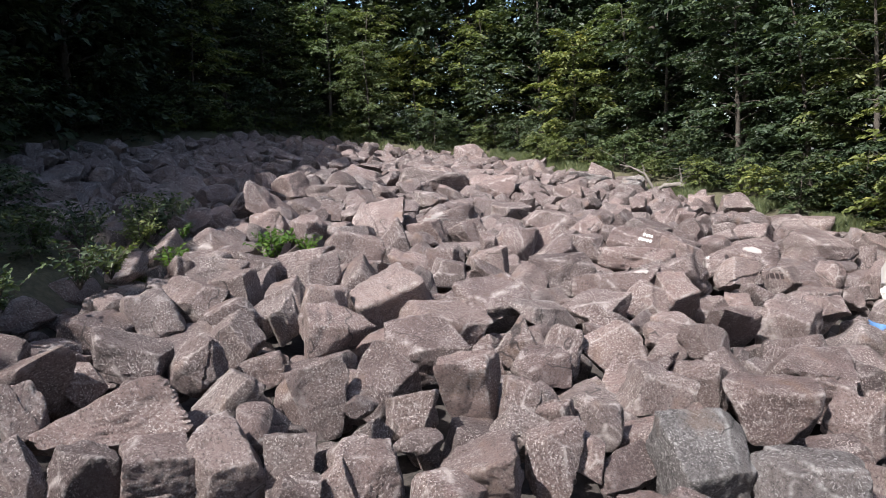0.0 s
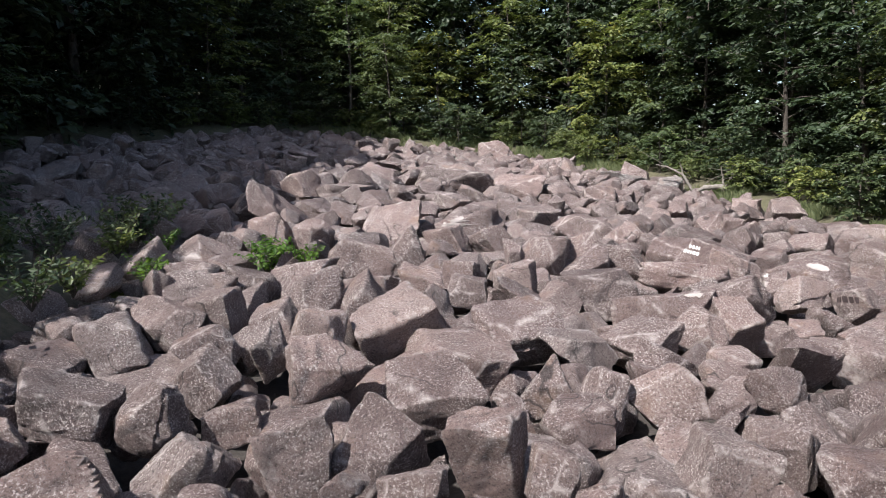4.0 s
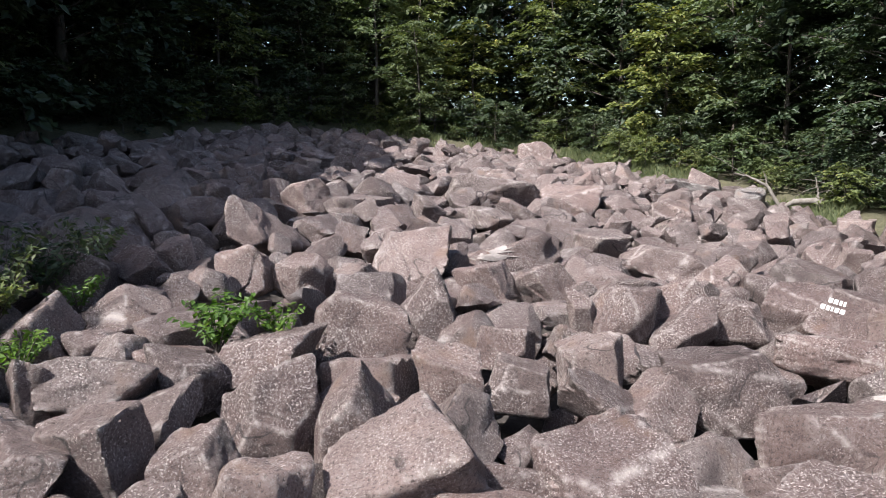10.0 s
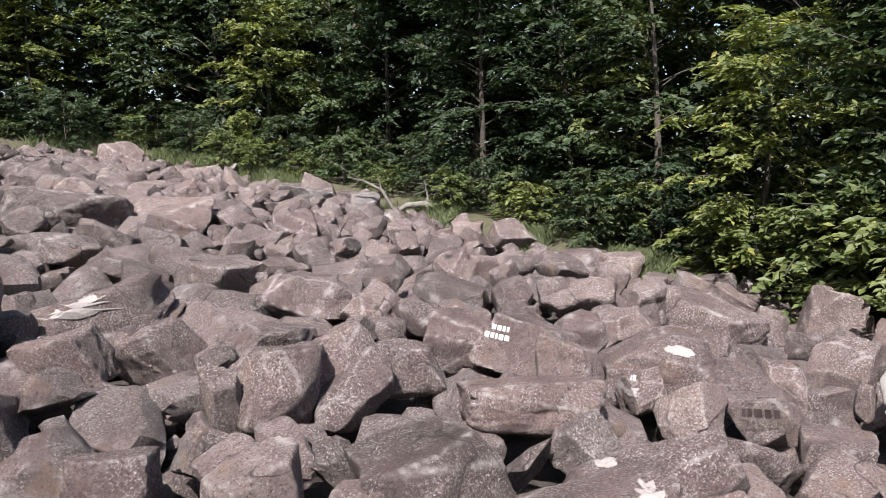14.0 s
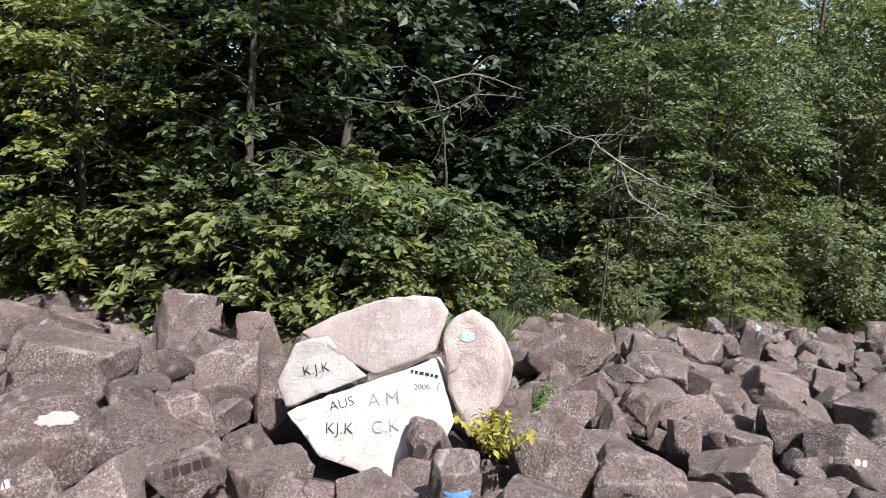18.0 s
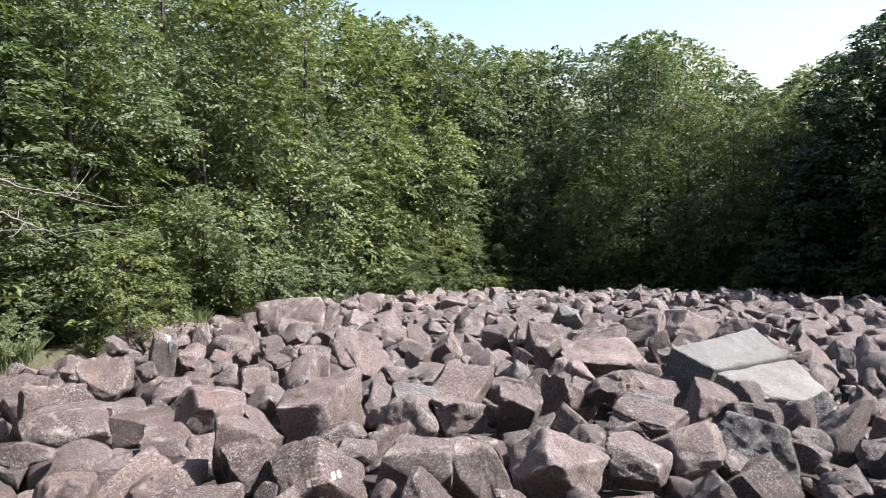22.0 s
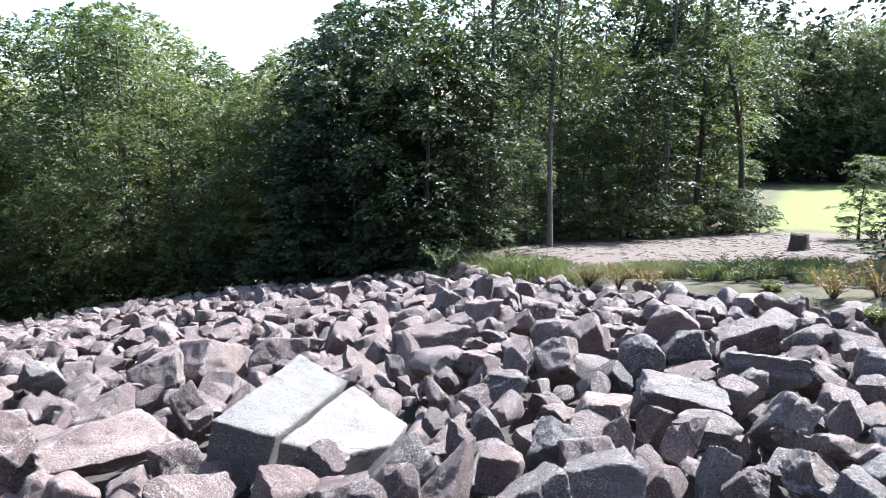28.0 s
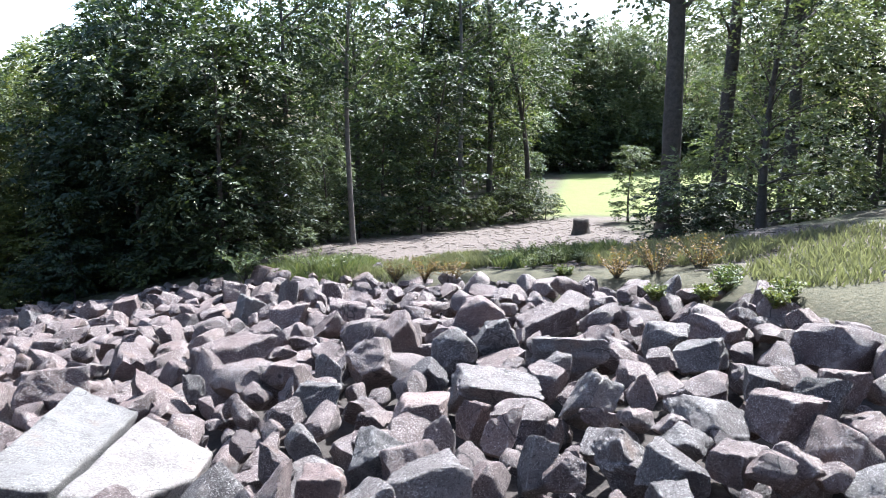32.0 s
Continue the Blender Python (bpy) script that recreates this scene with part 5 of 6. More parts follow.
# ---- south of the stones ----
def big_trunk(x, y, radius, height, seed, bark, label, lean=0.02):
    rng = np.random.default_rng(seed)
    t = np.linspace(0, 1, 16)
    path = np.stack([lean * height * t ** 2 + 0.12 * np.sin(5 * t + seed), 0.1 * np.sin(4 * t + 2 * seed), height * t - 0.5], -1)
    rad = radius * (1 - 0.55 * t) * (1 + 0.6 * np.exp(-t * 22)) * (1 + rng.normal(0, 0.04, 16))
    pieces = [tube(path, rad, 12)]
    for k in range(7):
        h = rng.uniform(0.45, 0.95)
        a = rng.uniform(0, 6.28)
        p = np.array([np.interp(h, t, path[:, j]) for j in range(3)])
        w = np.linspace(0, 1, 6)[:, None]
        l = rng.uniform(2, 4.5)
        limb = p + w * np.array([math.cos(a) * l, math.sin(a) * l, 0.7 * l]) + np.sin(w * 3) * rng.normal(0, 0.2, 3)
        pieces.append(tube(limb, np.linspace(radius * 0.3, 0.02, 6), 6))
    cen, way = [], []
    for k in range(26):
        h, a = rng.uniform(0.5, 1.06), rng.uniform(0, 6.28)
        R = rng.uniform(0.2, 1.0) * 4.0
        n = rng.normal(0, 1, (16, 3))
        n /= np.linalg.norm(n, axis=1)[:, None]
        cen.append(np.array([R * math.cos(a) + lean * height * h * h, R * math.sin(a), h * height]) + n * 0.8)
        way.append(n * (1, 1, 0.5))
    cen, way = np.concatenate(cen), np.concatenate(way)
    base = new("tall_tree")
    part("trunk", mesh_from("trunk", *join(pieces)), bark, base)
    # dark leaf colour stands in for the shade on these crowns
    part("crown", mesh_from("crown", *sprays(rng, cen, way, rng.uniform(0.6, 1.1, len(cen)), 12, 0.27, 0.55), False), LEAF_DARK, base)
    base.location = (x, y, float(ground_z(x, y)))
    STANDS.append((x, y))
    return tagged(base, label, "tree", "tall trees round the clearing")


big_trunk(-12.6, -24.4, 0.52, 22, 1, BARK, "massive tall tree with dark furrowed ivy-grown trunk", 0.04)
big_trunk(-17.0, -27.0, 0.45, 20, 2, BARK, "tall dark tree beside the mossy bank", -0.02)
big_trunk(-19.5, -25.0, 0.40, 20, 3, BARK, "tall dark tree beside the mossy bank")
big_trunk(-22.0, -20.0, 0.30, 17, 4, BARK, "tall slender tree behind the cleared ground", 0.05)
big_trunk(3.0, -28.9, 0.15, 15, 5, BARK_PALE, "slender pale-barked leaning tree at the clearing's edge", -0.03)
big_trunk(5.9, -31.0, 0.16, 14, 6, BARK, "thin dark tree in front of the forest")
big_trunk(-5.8, -41.0, 0.20, 17, 7, BARK_PALE, "straight pale-barked tree behind the cleared ground", 0.01)
big_trunk(-8.5, -43.0, 0.26, 19, 8, BARK, "tall straight dark tree behind the cleared ground")
big_trunk(-11.6, -43.6, 0.24, 13, 9, BARK, "leaning dark tree at the edge of the lawn", 0.12)
stand(KINDS[0], -16.2, -36.0, 0.60, 1.0)
for x, y, k in ((-2.5, -36, 2), (0.5, -35, 0), (8.5, -31, 2), (-7.5, -48, 3), (-3.5, -46, 4), (1.5, -42, 3), (-12.5, -52, 0), (-16.5, -64, 4), (-22, -78, 3), (-30, -82, 4),
                (-38, -82, 5), (-46, -80, 3), (-26, -84, 5), (-34, -86, 3), (-54, -72, 4), (-52, -58, 3), (-48, -48, 5), (-13, -58, 5), (-10, -66, 3), (-17, -74, 5), (-42, -88, 4),
                (-20, -86, 4), (-12, -80, 3), (-4, -60, 3), (2, -54, 5), (-28, -40, 5), (-33, -38, 3), (-30, -31, 4), (-27, -27, 6), (-31, -24, 3), (-24, -33, 6), (-36, -30, 5), (-39, -36, 4)):
    stand(KINDS[k], x, y, float(rng.uniform(0.9, 1.2)), float(rng.uniform(0, 6.28)))
for k in range(46):
    x = -66 + 1.55 * k + float(rng.uniform(-1, 1))
    stand(KINDS[3 + 2 * (k % 2)], x, -84 - 7 * (k % 2) + float(rng.uniform(-2, 2)) + max(0.0, x + 10) * 0.9, float(rng.uniform(0.9, 1.3)), float(rng.uniform(0, 6.28)))
for k in range(34):
    stand(BUSHES[2], -64 + 2.1 * k, -79.5 + float(rng.uniform(-2, 2)) + max(0.0, -64 + 2.1 * k + 12) * 0.9, float(rng.uniform(1.7, 2.4)), float(rng.uniform(0, 6.28)), 0.3)
for x, y, s in ((-11.0, -21.5, 1.0), (-12.8, -20.6, 1.0), (-14.5, -21.8, 1.0), (-16.4, -21.0, 1.0), (-13.2, -23.0, 1.0), (-18.5, -20.6, 1.0), (-9.9, -42.0, 1.0), (-12.3, -41.3, 0.8), (-8.2, -40.6, 0.9),
                (-5.5, -38.8, 0.8), (-20, -22.5, 0.9)):
    stand(BUSHES[2], x, y, s, float(rng.uniform(0, 6.28)), 0.35)


def stump():
    rng = np.random.default_rng(4)
    h = np.array([-0.2, 0.0, 0.25, 0.55, 0.78, 0.80])
    r = np.array([0.62, 0.55, 0.45, 0.42, 0.42, 0.02])
    v, f = tube(np.stack([0.05 * h, 0 * h, h], -1), r, 18)
    v = v * (1 + rng.normal(0, 0.03, (len(v), 1)))
    ob = part("tree_stump", mesh_from("tree_stump", v, f), BARK)
    ob.location = (-9.6, -28.4, float(ground_z(-9.6, -28.4)) + 0.05)
    return tagged(ob, "short sawn-off tree stump on the cleared ground", "stump")


stump()


def blades(name, places, label, material, seed):
    """Grass and weeds: x, y, radius, count, height."""
    rng = np.random.default_rng(seed)
    vs = []
    for x, y, r, count, h in places:
        a, d = rng.uniform(0, 6.28, count), r * np.sqrt(rng.uniform(0, 1, count))
        px, py = x + d * np.cos(a), y + d * np.sin(a)
        pz = ground_z(px, py) - 0.03
        hh = h * rng.uniform(0.4, 1.15, count)
        lean = rng.normal(0, 0.4, (count, 2)) * hh[:, None]
        w = 0.008 + 0.016 * rng.uniform(0, 1, count)
        b = rng.uniform(0, 3.14, count)
        base = np.stack([px, py, pz], -1)
        side = np.stack([np.cos(b) * w, np.sin(b) * w, 0 * b], -1)
        mid = base + np.stack([lean[:, 0] * 0.4, lean[:, 1] * 0.4, hh * 0.6], -1)
        tip = base + np.stack([lean[:, 0], lean[:, 1], hh], -1)
        vs.append(np.stack([base - side, base + side, mid + side * 0.8, tip, mid - side * 0.8], 1).reshape(-1, 3))
    v = np.concatenate(vs)
    ob = part(name, mesh_from(name, v, np.arange(len(v)).reshape(-1, 5), False), material)
    return tagged(ob, label, "grass", kind="stuff")


STRAW = leaf_material("straw_grass", (0.12, 0.115, 0.085), (0.185, 0.175, 0.13), (0.24, 0.225, 0.18))
blades("dry_grass", [(-0.6, -17.4, 1.8, 7200, 0.42), (-2.3, -16.6, 1.4, 3000, 0.36), (-1.2, -19.0, 2.4, 3000, 0.26), (1.5, -18.0, 2.0, 1800, 0.3), (-6.0, -6.0, 1.8, 1800, 0.35), (-5.5, -10.5, 2.0, 3000, 0.35), (-6.5, -14.0, 1.8, 2400, 0.3), (-8.5, -8.5, 2.0, 1800, 0.3), (-4.2, -12.4, 1.4, 2000, 0.35), (-6.2, -1.2, 1.0, 700, 0.6),
                     (25.5, 4.6, 2.2, 2400, 0.5), (28.5, -3.0, 2.0, 2000, 0.45), (30.5, -7.0, 2, 1800, 0.45), (14.5, 11.8, 1.2, 1400, 0.4), (3.2, -17.5, 1.6, 1400, 0.3)],
       "tufts of dry straw-coloured grass beside the stones", STRAW, 3)
blades("green_weeds", [(-3.4, -15.6, 2.0, 5200, 0.5), (-2.0, -14.9, 1.2, 2600, 0.4), (4.9, -19.6, 2.2, 4800, 0.42), (7.0, -20.5, 1.2, 1000, 0.3), (8.6, 31.0, 1.2, 3200, 0.3), (10.2, 29.6, 1.2, 3200, 0.3),
                       (11.6, 25.6, 0.8, 1800, 0.3), (12.8, 22.4, 0.8, 1600, 0.3), (20.5, 10.4, 1.8, 3000, 0.35), (21.8, 8.0, 1.2, 1800, 0.35), (14.0, 13.6, 0.9, 1400, 0.4), (27, 1.5, 1.6, 1800, 0.4),
                       (-6, 44.6, 3, 3600, 0.4), (0.5, 43.8, 2.4, 3000, 0.4), (4.6, 40.4, 1.4, 1800, 0.35), (-5.2, 12.0, 0.8, 1000, 0.3), (-6.0, 14.2, 0.8, 1000, 0.35), (24, 5, 1.5, 1600, 0.4),
                       (16.4, 11.3, 1.0, 1800, 0.30), (15.0, 11.5, 0.8, 1400, 0.30), (6.0, 37.6, 1.2, 2400, 0.3), (7.6, 35.8, 1.2, 2000, 0.3), (3.8, 41.8, 1.3, 1800, 0.30), (17.7, 11.5, 1.2, 1800, 0.35), (3.6, -20.0, 1.2, 1000, 0.30)],
       "low green weeds and grass along the field's edge", LEAF_GREY, 4)


def sprig(name, x, y, z, material, count, leaf, size, label, seed, category="plant"):
    """A small many-stemmed plant."""
    rng = np.random.default_rng(seed)
    stems, cen, dr = [], [], []
    for k in range(count):
        a, out = rng.uniform(0, 6.28), size * rng.uniform(0.3, 1.0)
        w = np.linspace(0, 1, 6)[:, None]
        tip = np.array([math.cos(a) * out, math.sin(a) * out, size * rng.uniform(0.5, 1.1)])
        p = w * tip + np.array([0, 0, 1]) * np.sin(w * 2.4) * 0.25 * size
        stems.append(tube(p, np.linspace(0.008, 0.003, 6), 4))
        side = np.array([-math.sin(a), math.cos(a), 0.1])
        for u in np.linspace(0.25, 1, 7):
            q = np.array([np.interp(u, w[:, 0], p[:, j]) for j in range(3)])
            for s in (-1, 1):
                cen.append(q + side * s * leaf * 0.5)
                dr.append(side * s + tip * 0.3)
    base = new(name)
    for s in stems:
        part("stem", mesh_from("stem", *s), BARK, base)
    part("foliage", mesh_from("foliage", *leaves(rng, np.array(cen), np.array(dr), leaf, 0.45, 0.2), False), material, base)
    base.location = (x, y, z)
    return tagged(base, label, category)


sprig("fern", -3.45, 13.9, 2.0, LEAF_FERN, 26, 0.13, 0.55, "bright green fern growing between the boulders", 1)
sprig("fern", -2.75, 14.1, 2.05, LEAF_FERN, 14, 0.11, 0.4, "bright green fern growing between the boulders", 2)
sprig("yellow_sapling", 8.1, 11.25, 1.0, LEAF_GOLD, 16, 0.13, 0.5, "yellow-leaved sapling beside the graffiti boulder", 3)
for k, (x, y, s) in enumerate(((-3.4, -6.0, 0.7), (-3.9, -6.6, 0.6), (-2.7, -5.6, 0.5), (-1.9, -6.3, 0.5), (-3.2, -4.1, 0.6), (-3.8, -4.6, 0.6), (-1.6, -10.8, 0.5), (-4.3, -7.2, 0.5))):
    sprig("low_shrub", x, y, float(top(x, y)) - 0.25, LEAF_YELLOW, 40, 0.11, s * 0.62, "low yellow-green shrub among the stones", 10 + k, "shrub")
for k, (x, y, s) in enumerate(((1.8, -13.9, 0.7), (1.2, -12.8, 0.6), (-3.3, -8.9, 0.8), (-2.5, -9.4, 0.7), (-4.4, -8.6, 0.8), (2.6, -14.8, 0.6))):
    sprig("dry_brush", x, y, float(top(x, y)) - 0.25, LEAF_DRY, 34, 0.09, s, "brown dried-up brush at the edge of the stones", 30 + k, "shrub")
sprig("tall_weed", 7.7, -19.6, float(top(7.7, -19.6)) - 0.3, LEAF_GREY, 26, 0.2, 1.1, "tall grey-green weed standing above the stones", 40)
for k, (x, y) in enumerate(((-5.0, 12.6), (-5.6, 14.6), (12.9, 14.6), (9.8, 10.9), (13.6, 12.2))):
    sprig("weed", x, y, float(top(x, y)) - 0.3, LEAF_FERN, 14, 0.10, 0.45, "small green weed growing between stones", 50 + k)


rng2 = np.random.default_rng(91)
for k in range(22):
    x, y = -5.4 - 2.6 * float(rng2.uniform()), 4 + 12 * float(rng2.uniform())
    sprig("weed", x, y, float(top(x, y)) - 0.15, (LEAF_DARK, LEAF_MID)[k % 2], 18, 0.13, float(rng2.uniform(0.45, 0.8)), "leafy weed growing over the shaded stones", 200 + k)
for k in range(26):
    x, y = ((-3.2, -15.6), (4.8, -19.6), (7.2, -21.0), (-1.5, -13.6))[k % 4]
    x, y = x + float(rng2.normal(0, 1.0)), y + float(rng2.normal(0, 0.6))
    sprig("weed", x, y, float(ground_z(x, y)), (LEAF_MID, LEAF_GREY, LEAF_GREY)[k % 3], 16, 0.10, float(rng2.uniform(0.35, 0.7)), "leafy green weed at the edge of the cleared ground", 100 + k)


LITTER = plain("grey_brown_wood", (0.12, 0.095, 0.08), (0.26, 0.215, 0.185), 4.0, 0.9)


def litter(count, seed):
    """Chips and sticks on the cleared ground."""
    rng = np.random.default_rng(seed)
    x, y = rng.uniform(-14, 8, count * 3), rng.uniform(-40, -6, count * 3)
    ok = (edge_distance(x, y, CLEARING) > 0) & (edge_distance(x, y) < -1.0)
    x, y = x[ok][:count], y[ok][:count]
    z = ground_z(x, y)
    pieces = []
    for px, py, pz in zip(x, y, z):
        l, a = rng.uniform(0.04, 0.42) ** 1.4, rng.uniform(0, 6.28)
        d = np.array([math.cos(a), math.sin(a), rng.normal(0, 0.12)]) * l
        p = np.array([px, py, pz + 0.05])
        pieces.append(tube([p - d, p + d * 0.1 + rng.normal(0, 0.02, 3), p + d], [0.012, 0.02, 0.01], 4))
    ob = part("litter", mesh_from("litter", *join(pieces)), LITTER)
    return tagged(ob, "wood chips and broken sticks scattered on the cleared ground", "litter", kind="stuff")


litter(1500, 8)
for x, y, k, s in ((15.4, 17.0, 2, 1.0), (14.6, 20.4, 1, 0.9), (16.4, 13.2, 1, 0.42), (28.5, 7.0, 3, 0.95), (31.5, 3.5, 5, 1.05), (33.0, -1.5, 3, 1.1), (34.8, -6.0, 5, 1.15), (37.0, -11.0, 3, 1.2), (21.6, 4.9, 1, 0.5), (24.2, 7.0, 0, 1.05), (26.2, 4.2, 5, 0.8), (23.6, 9.6, 2, 0.7),
                   (28.4, 2.6, 1, 0.9), (30.0, -1.6, 5, 0.75), (33.0, -7.4, 5, 0.7), (7.4, 40.0, 1, 1.0), (11.4, 35.6, 2, 0.95), (16.6, 26.5, 1, 1.1), (3.0, 46.0, 0, 1.0), (14.4, 27.2, 2, 0.9), (-1.5, 47, 1, 0.9), (-5, 48, 0, 1.0), (10.2, 38.4, 0, 1.0), (13.2, 31.0, 2, 1.0), (15.0, 24.0, 2, 1.0)):
    stand(KINDS[k], x, y, s, float(rng.uniform(0, 6.28)))
for x, y, k, s in ((14.3, 14.3, 0, 1.4), (13.8, 15.9, 1, 1.5), (15.4, 13.1, 0, 1.35), (16.5, 12.5, 0, 1.3), (15.0, 17.4, 0, 1.5), (17.9, 12.2, 1, 1.2), (15.6, 15.2, 0, 1.6), (14.2, 18.6, 0, 1.4), (19.6, 11.2, 1, 1.2), (17.0, 14.4, 0, 1.7),
                   (31.0, -5.0, 0, 1.5), (29.0, -0.5, 1, 1.5), (27.4, 3.6, 0, 1.5), (33.0, -9.5, 0, 1.6), (24.6, 5.2, 1, 1.3), (22.4, 8.2, 0, 1.3)):
    stand(BUSHES[k], x, y, s, float(rng.uniform(0, 6.28)))
# West wood: shade-darkened leaves; heights end its shadow near x = -8.
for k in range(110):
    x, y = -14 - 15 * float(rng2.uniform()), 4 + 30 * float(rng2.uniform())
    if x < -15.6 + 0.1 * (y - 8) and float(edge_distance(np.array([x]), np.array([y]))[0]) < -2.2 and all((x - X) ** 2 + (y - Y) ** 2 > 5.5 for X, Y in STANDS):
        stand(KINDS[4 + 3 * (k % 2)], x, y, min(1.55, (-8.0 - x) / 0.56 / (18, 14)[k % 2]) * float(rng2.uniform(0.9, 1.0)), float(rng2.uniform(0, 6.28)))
# Out of view to the west, added to shade the near stones.
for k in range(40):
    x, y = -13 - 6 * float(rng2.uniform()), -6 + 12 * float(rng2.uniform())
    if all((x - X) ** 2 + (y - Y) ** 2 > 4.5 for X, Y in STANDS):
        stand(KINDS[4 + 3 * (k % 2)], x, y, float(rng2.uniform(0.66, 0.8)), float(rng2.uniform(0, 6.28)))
# Shrubs whose leaf colour carries the shade along the west edge.
for k in range(80):
    x, y = -5.6 - 5.5 * float(rng2.uniform()), 0.5 + 14 * float(rng2.uniform())
    if float(edge_distance(np.array([x]), np.array([y]))[0]) < -0.9:
        stand(BUSHES[3], x, y, float(rng2.uniform(0.4, 0.8)), float(rng2.uniform(0, 6.28)))
for (x0, y0), (x1, y1) in zip(CLEARING[9:13], CLEARING[10:14]):
    for u in np.linspace(0, 1, 5)[:-1]:
        stand(BUSHES[int(rng2.integers(0, 3))], x0 + (x1 - x0) * u + float(rng2.normal(0, 0.5)), y0 + (y1 - y0) * u - 1.2, float(rng2.uniform(0.8, 1.4)), float(rng2.uniform(0, 6.28)))


# ---- dead wood ----
def dead_wood(name, limbs, label, material, twigs=0, seed=0):
    rng = np.random.default_rng(seed)
    base = new(name)
    for k, (r0, r1, *pts) in enumerate(limbs):
        pts = np.array(pts, float)
        s = np.linspace(0, len(pts) - 1, 5 * len(pts))
        p = np.stack([np.interp(s, np.arange(len(pts)), pts[:, j]) for j in range(3)], -1)
        p[1:-1] = (p[:-2] + p[1:-1] * 2 + p[2:]) / 4
        p[1:-1] += rng.normal(0, 0.012, p[1:-1].shape)
        pieces = [tube(p, np.linspace(r0, r1, len(p)), 7)]
        for _ in range(twigs):
            a = p[int(rng.integers(len(p) // 3, len(p)))]
            w = np.linspace(0, 1, 6)[:, None]
            e = rng.normal(0, 1, 3) * (0.5, 0.7, 0.35) + (0, 0, -0.1)
            pieces.append(tube(a + w * e + np.sin(w * 3.1) * rng.normal(0, 0.12, 3), np.linspace(0.012, 0.004, 6), 4))
        # standing dead trunks take the darker bark colour to look shaded
        part("trunk" if k == 0 else "branch", mesh_from("branch", *join(pieces)), BARK if k == 0 and twigs > 5 else material, base)
    return tagged(base, label, "dead tree")


dead_wood("fallen_branch", [(0.13, 0.10, (10.32, 29.54, 1.72), (10.25, 29.65, 2.70), (9.57, 29.98, 2.65)),
                            (0.085, 0.024, (9.63, 29.96, 2.66), (9.22, 30.13, 2.41), (8.89, 30.32, 3.13), (8.32, 30.59, 3.47), (7.87, 30.78, 3.57)),
                            (0.04, 0.012, (8.85, 30.35, 3.18), (8.83, 30.40, 3.41), (8.72, 30.41, 3.65)), (0.05, 0.015, (10.25, 29.65, 2.63), (10.21, 29.70, 3.02), (10.15, 29.75, 3.48)),
                            (0.045, 0.015, (10.25, 29.65, 2.63), (10.48, 29.55, 3.02), (10.67, 29.46, 3.35))], "bleached dead branches lying at the edge of the stones", DEADWOOD, 2, 1)
dead_wood("dead_tree", [(0.03, 0.02, (17.5, 12.77, 0.2), (17.55, 12.79, 3.47), (17.44, 12.86, 4.95), (17.36, 13.07, 5.87), (17.23, 13.72, 6.26), (17.09, 14.51, 6.13)),
                        (0.03, 0.008, (17.36, 13.07, 5.87), (17.44, 12.15, 6.12), (17.52, 10.98, 5.72)), (0.03, 0.008, (17.44, 12.86, 4.95), (17.45, 12.67, 5.35), (17.49, 11.88, 5.73))],
          "leafless dead tree with pale bare twigs", DEADWOOD, 9, 2)
dead_wood("dead_tree", [(0.03, 0.02, (18.3, 9.01, -0.2), (17.69, 8.78, 3.52), (17.72, 8.71, 4.56), (17.67, 8.43, 5.07)),
                        (0.035, 0.008, (17.6, 8.74, 4.05), (17.44, 8.49, 3.28), (17.31, 7.88, 2.92), (17.14, 7.24, 2.57)), (0.03, 0.008, (17.51, 8.74, 4.05), (17.36, 7.91, 3.55), (17.18, 7.11, 3.33)),
                        (0.03, 0.008, (17.51, 8.74, 4.05), (17.59, 9.4, 4.56), (17.63, 9.91, 4.69))], "leafless dead tree with drooping pale branches", DEADWOOD, 9, 3)

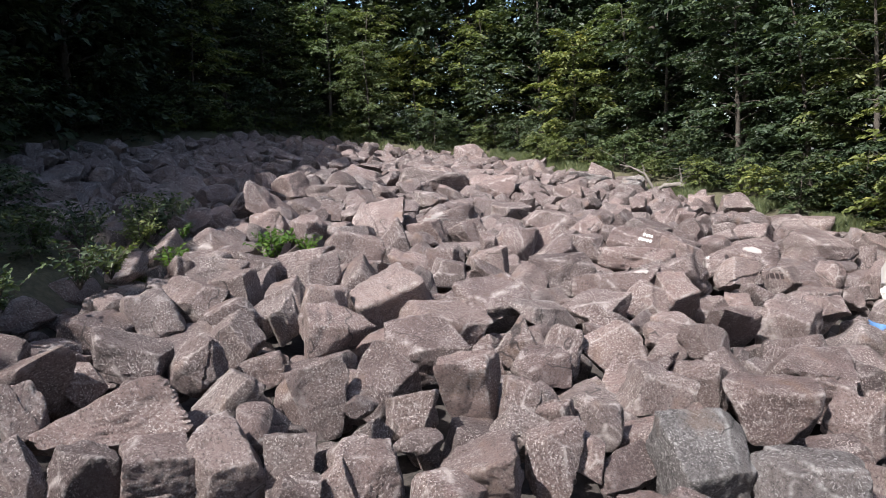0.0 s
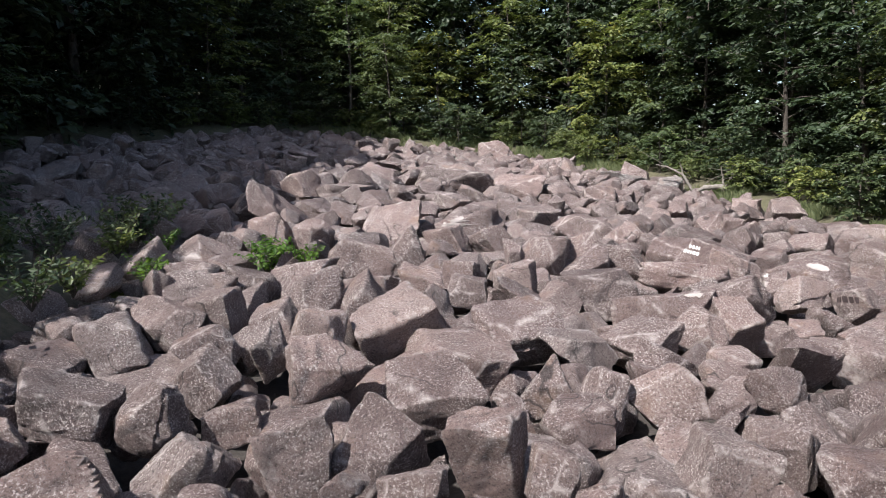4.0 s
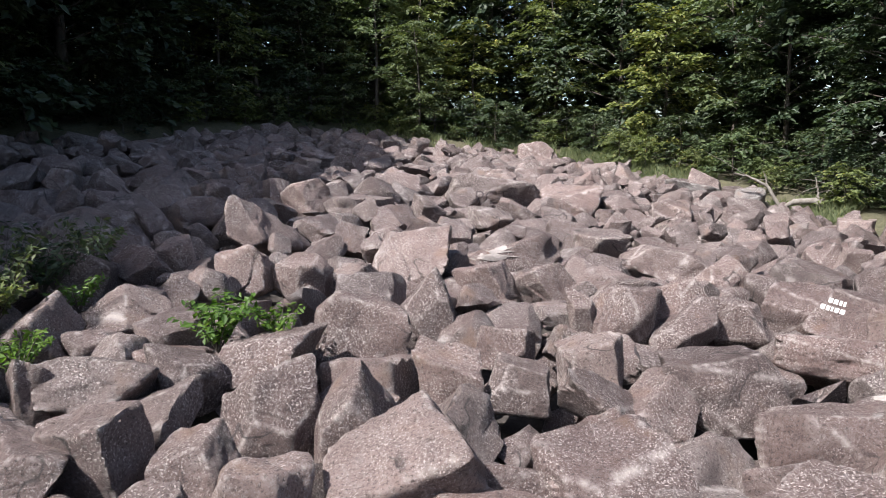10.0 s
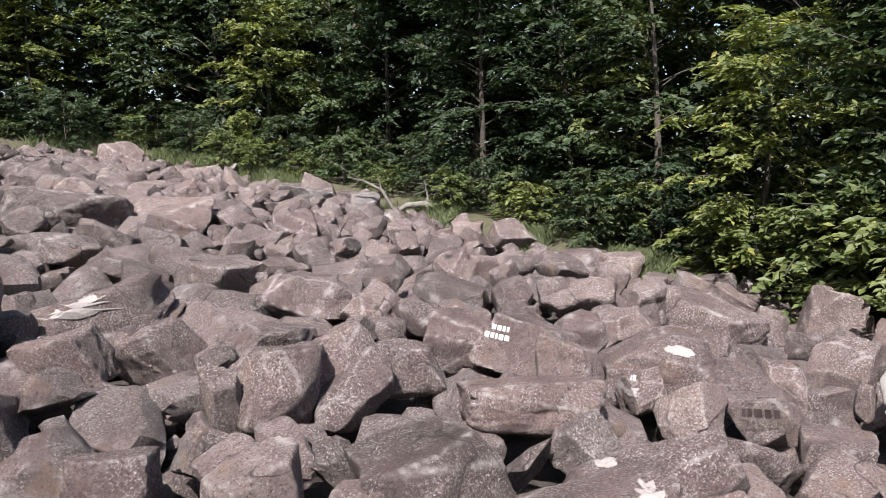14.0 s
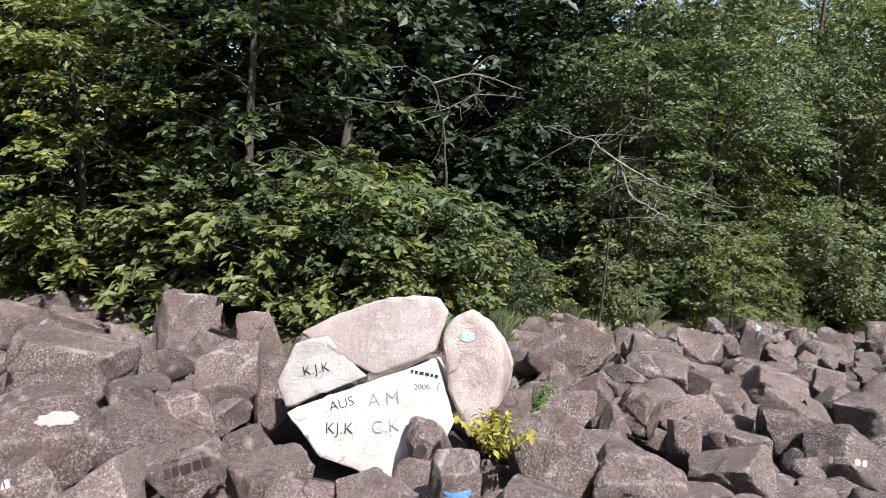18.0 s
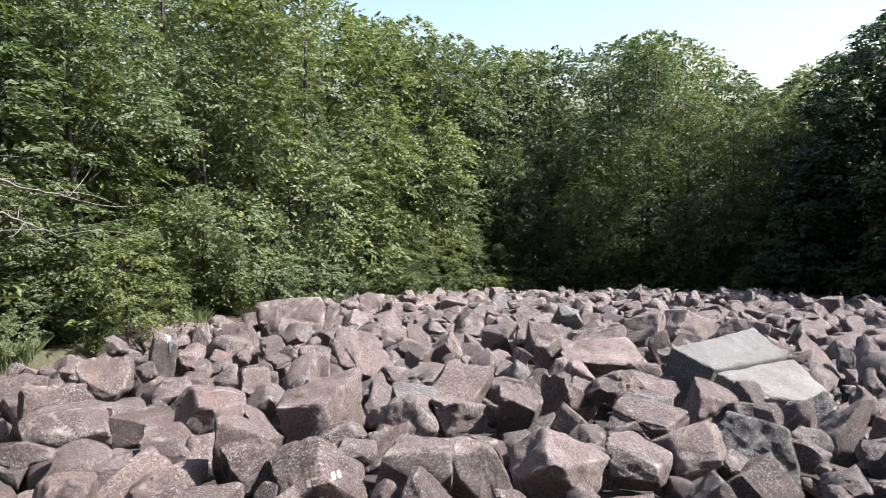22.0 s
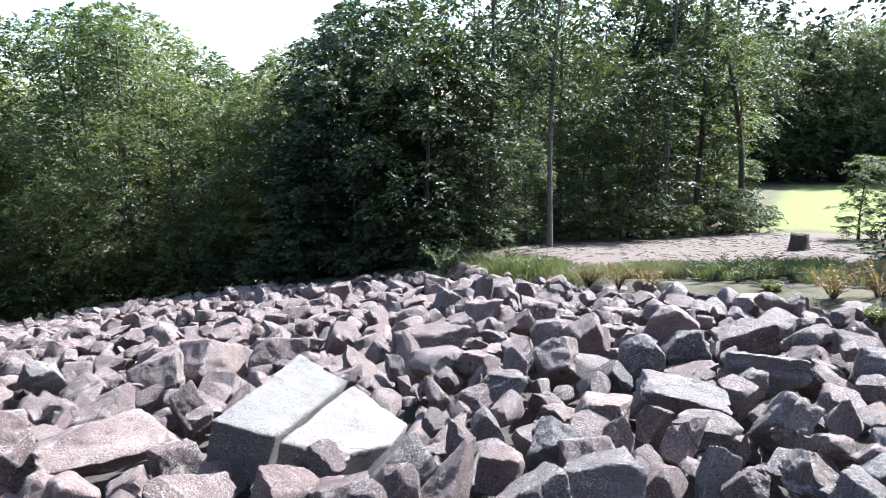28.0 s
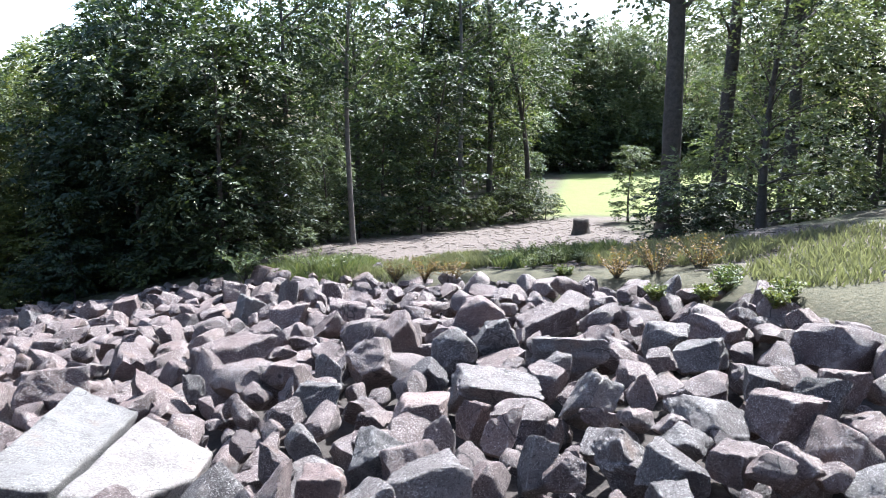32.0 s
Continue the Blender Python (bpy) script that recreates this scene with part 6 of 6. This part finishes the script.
plant_row([KINDS[0], KINDS[2], KINDS[2], KINDS[8], KINDS[8]], 1.2, 5.0, 3.2, 9000, 0.62, 1.3, (-4, 30, 9, 54))
plant_row([KINDS[0], KINDS[2]], 1.4, 5.0, 2.6, 3500, 0.7, 1.1, (-14, -4, 40, 54))
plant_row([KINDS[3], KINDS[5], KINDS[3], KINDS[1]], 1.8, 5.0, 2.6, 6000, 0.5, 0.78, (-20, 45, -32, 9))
# Rows behind the edge, their leaves darkened to read as deep forest shade.
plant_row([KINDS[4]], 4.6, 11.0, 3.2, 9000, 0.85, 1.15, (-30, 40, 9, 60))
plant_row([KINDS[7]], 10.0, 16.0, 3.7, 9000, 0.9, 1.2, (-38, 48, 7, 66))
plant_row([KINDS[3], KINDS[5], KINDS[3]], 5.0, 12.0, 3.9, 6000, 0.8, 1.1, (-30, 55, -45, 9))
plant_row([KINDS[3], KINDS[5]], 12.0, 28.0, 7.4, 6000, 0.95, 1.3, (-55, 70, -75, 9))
plant_row([KINDS[4], KINDS[7]], 17.0, 27.0, 8.5, 4000, 1.0, 1.3, (-55, 70, 9, 78))
STANDS.clear()
plant_row([KINDS[3], KINDS[5]], 4.0, 14.0, 3.4, 5000, 0.32, 0.5, (-5, 55, -45, 9))
STANDS.clear()
plant_row([KINDS[5], KINDS[3], KINDS[1]], 0.8, 2.6, 2.4, 5000, 0.22, 0.38, (14, 42, -22, 9))
STANDS.clear()
plant_row(BUSHES[:3], 0.3, 2.6, 1.25, 5000, 0.45, 0.95, (-20, 40, -30, 9))
plant_row([BUSHES[2], BUSHES[1], BUSHES[0]], 0.25, 2.8, 1.2, 8000, 0.45, 0.95, (-14, 40, 9, 52))
plant_row([BUSHES[3], BUSHES[2]], 0.1, 5.0, 1.7, 9000, 0.6, 1.2, (-32, -6, 13, 52))
plant_row(BUSHES[:3], 2.6, 7.0, 2.2, 4000, 0.6, 1.3, (-25, 42, -35, 9))
plant_row([BUSHES[2]], 2.6, 6.0, 2.6, 4000, 0.6, 1.0, (-25, 42, 9, 54))
for o in KINDS + BUSHES:
    for c in list(o.children):
        bpy.data.objects.remove(c)
    bpy.data.objects.remove(o)
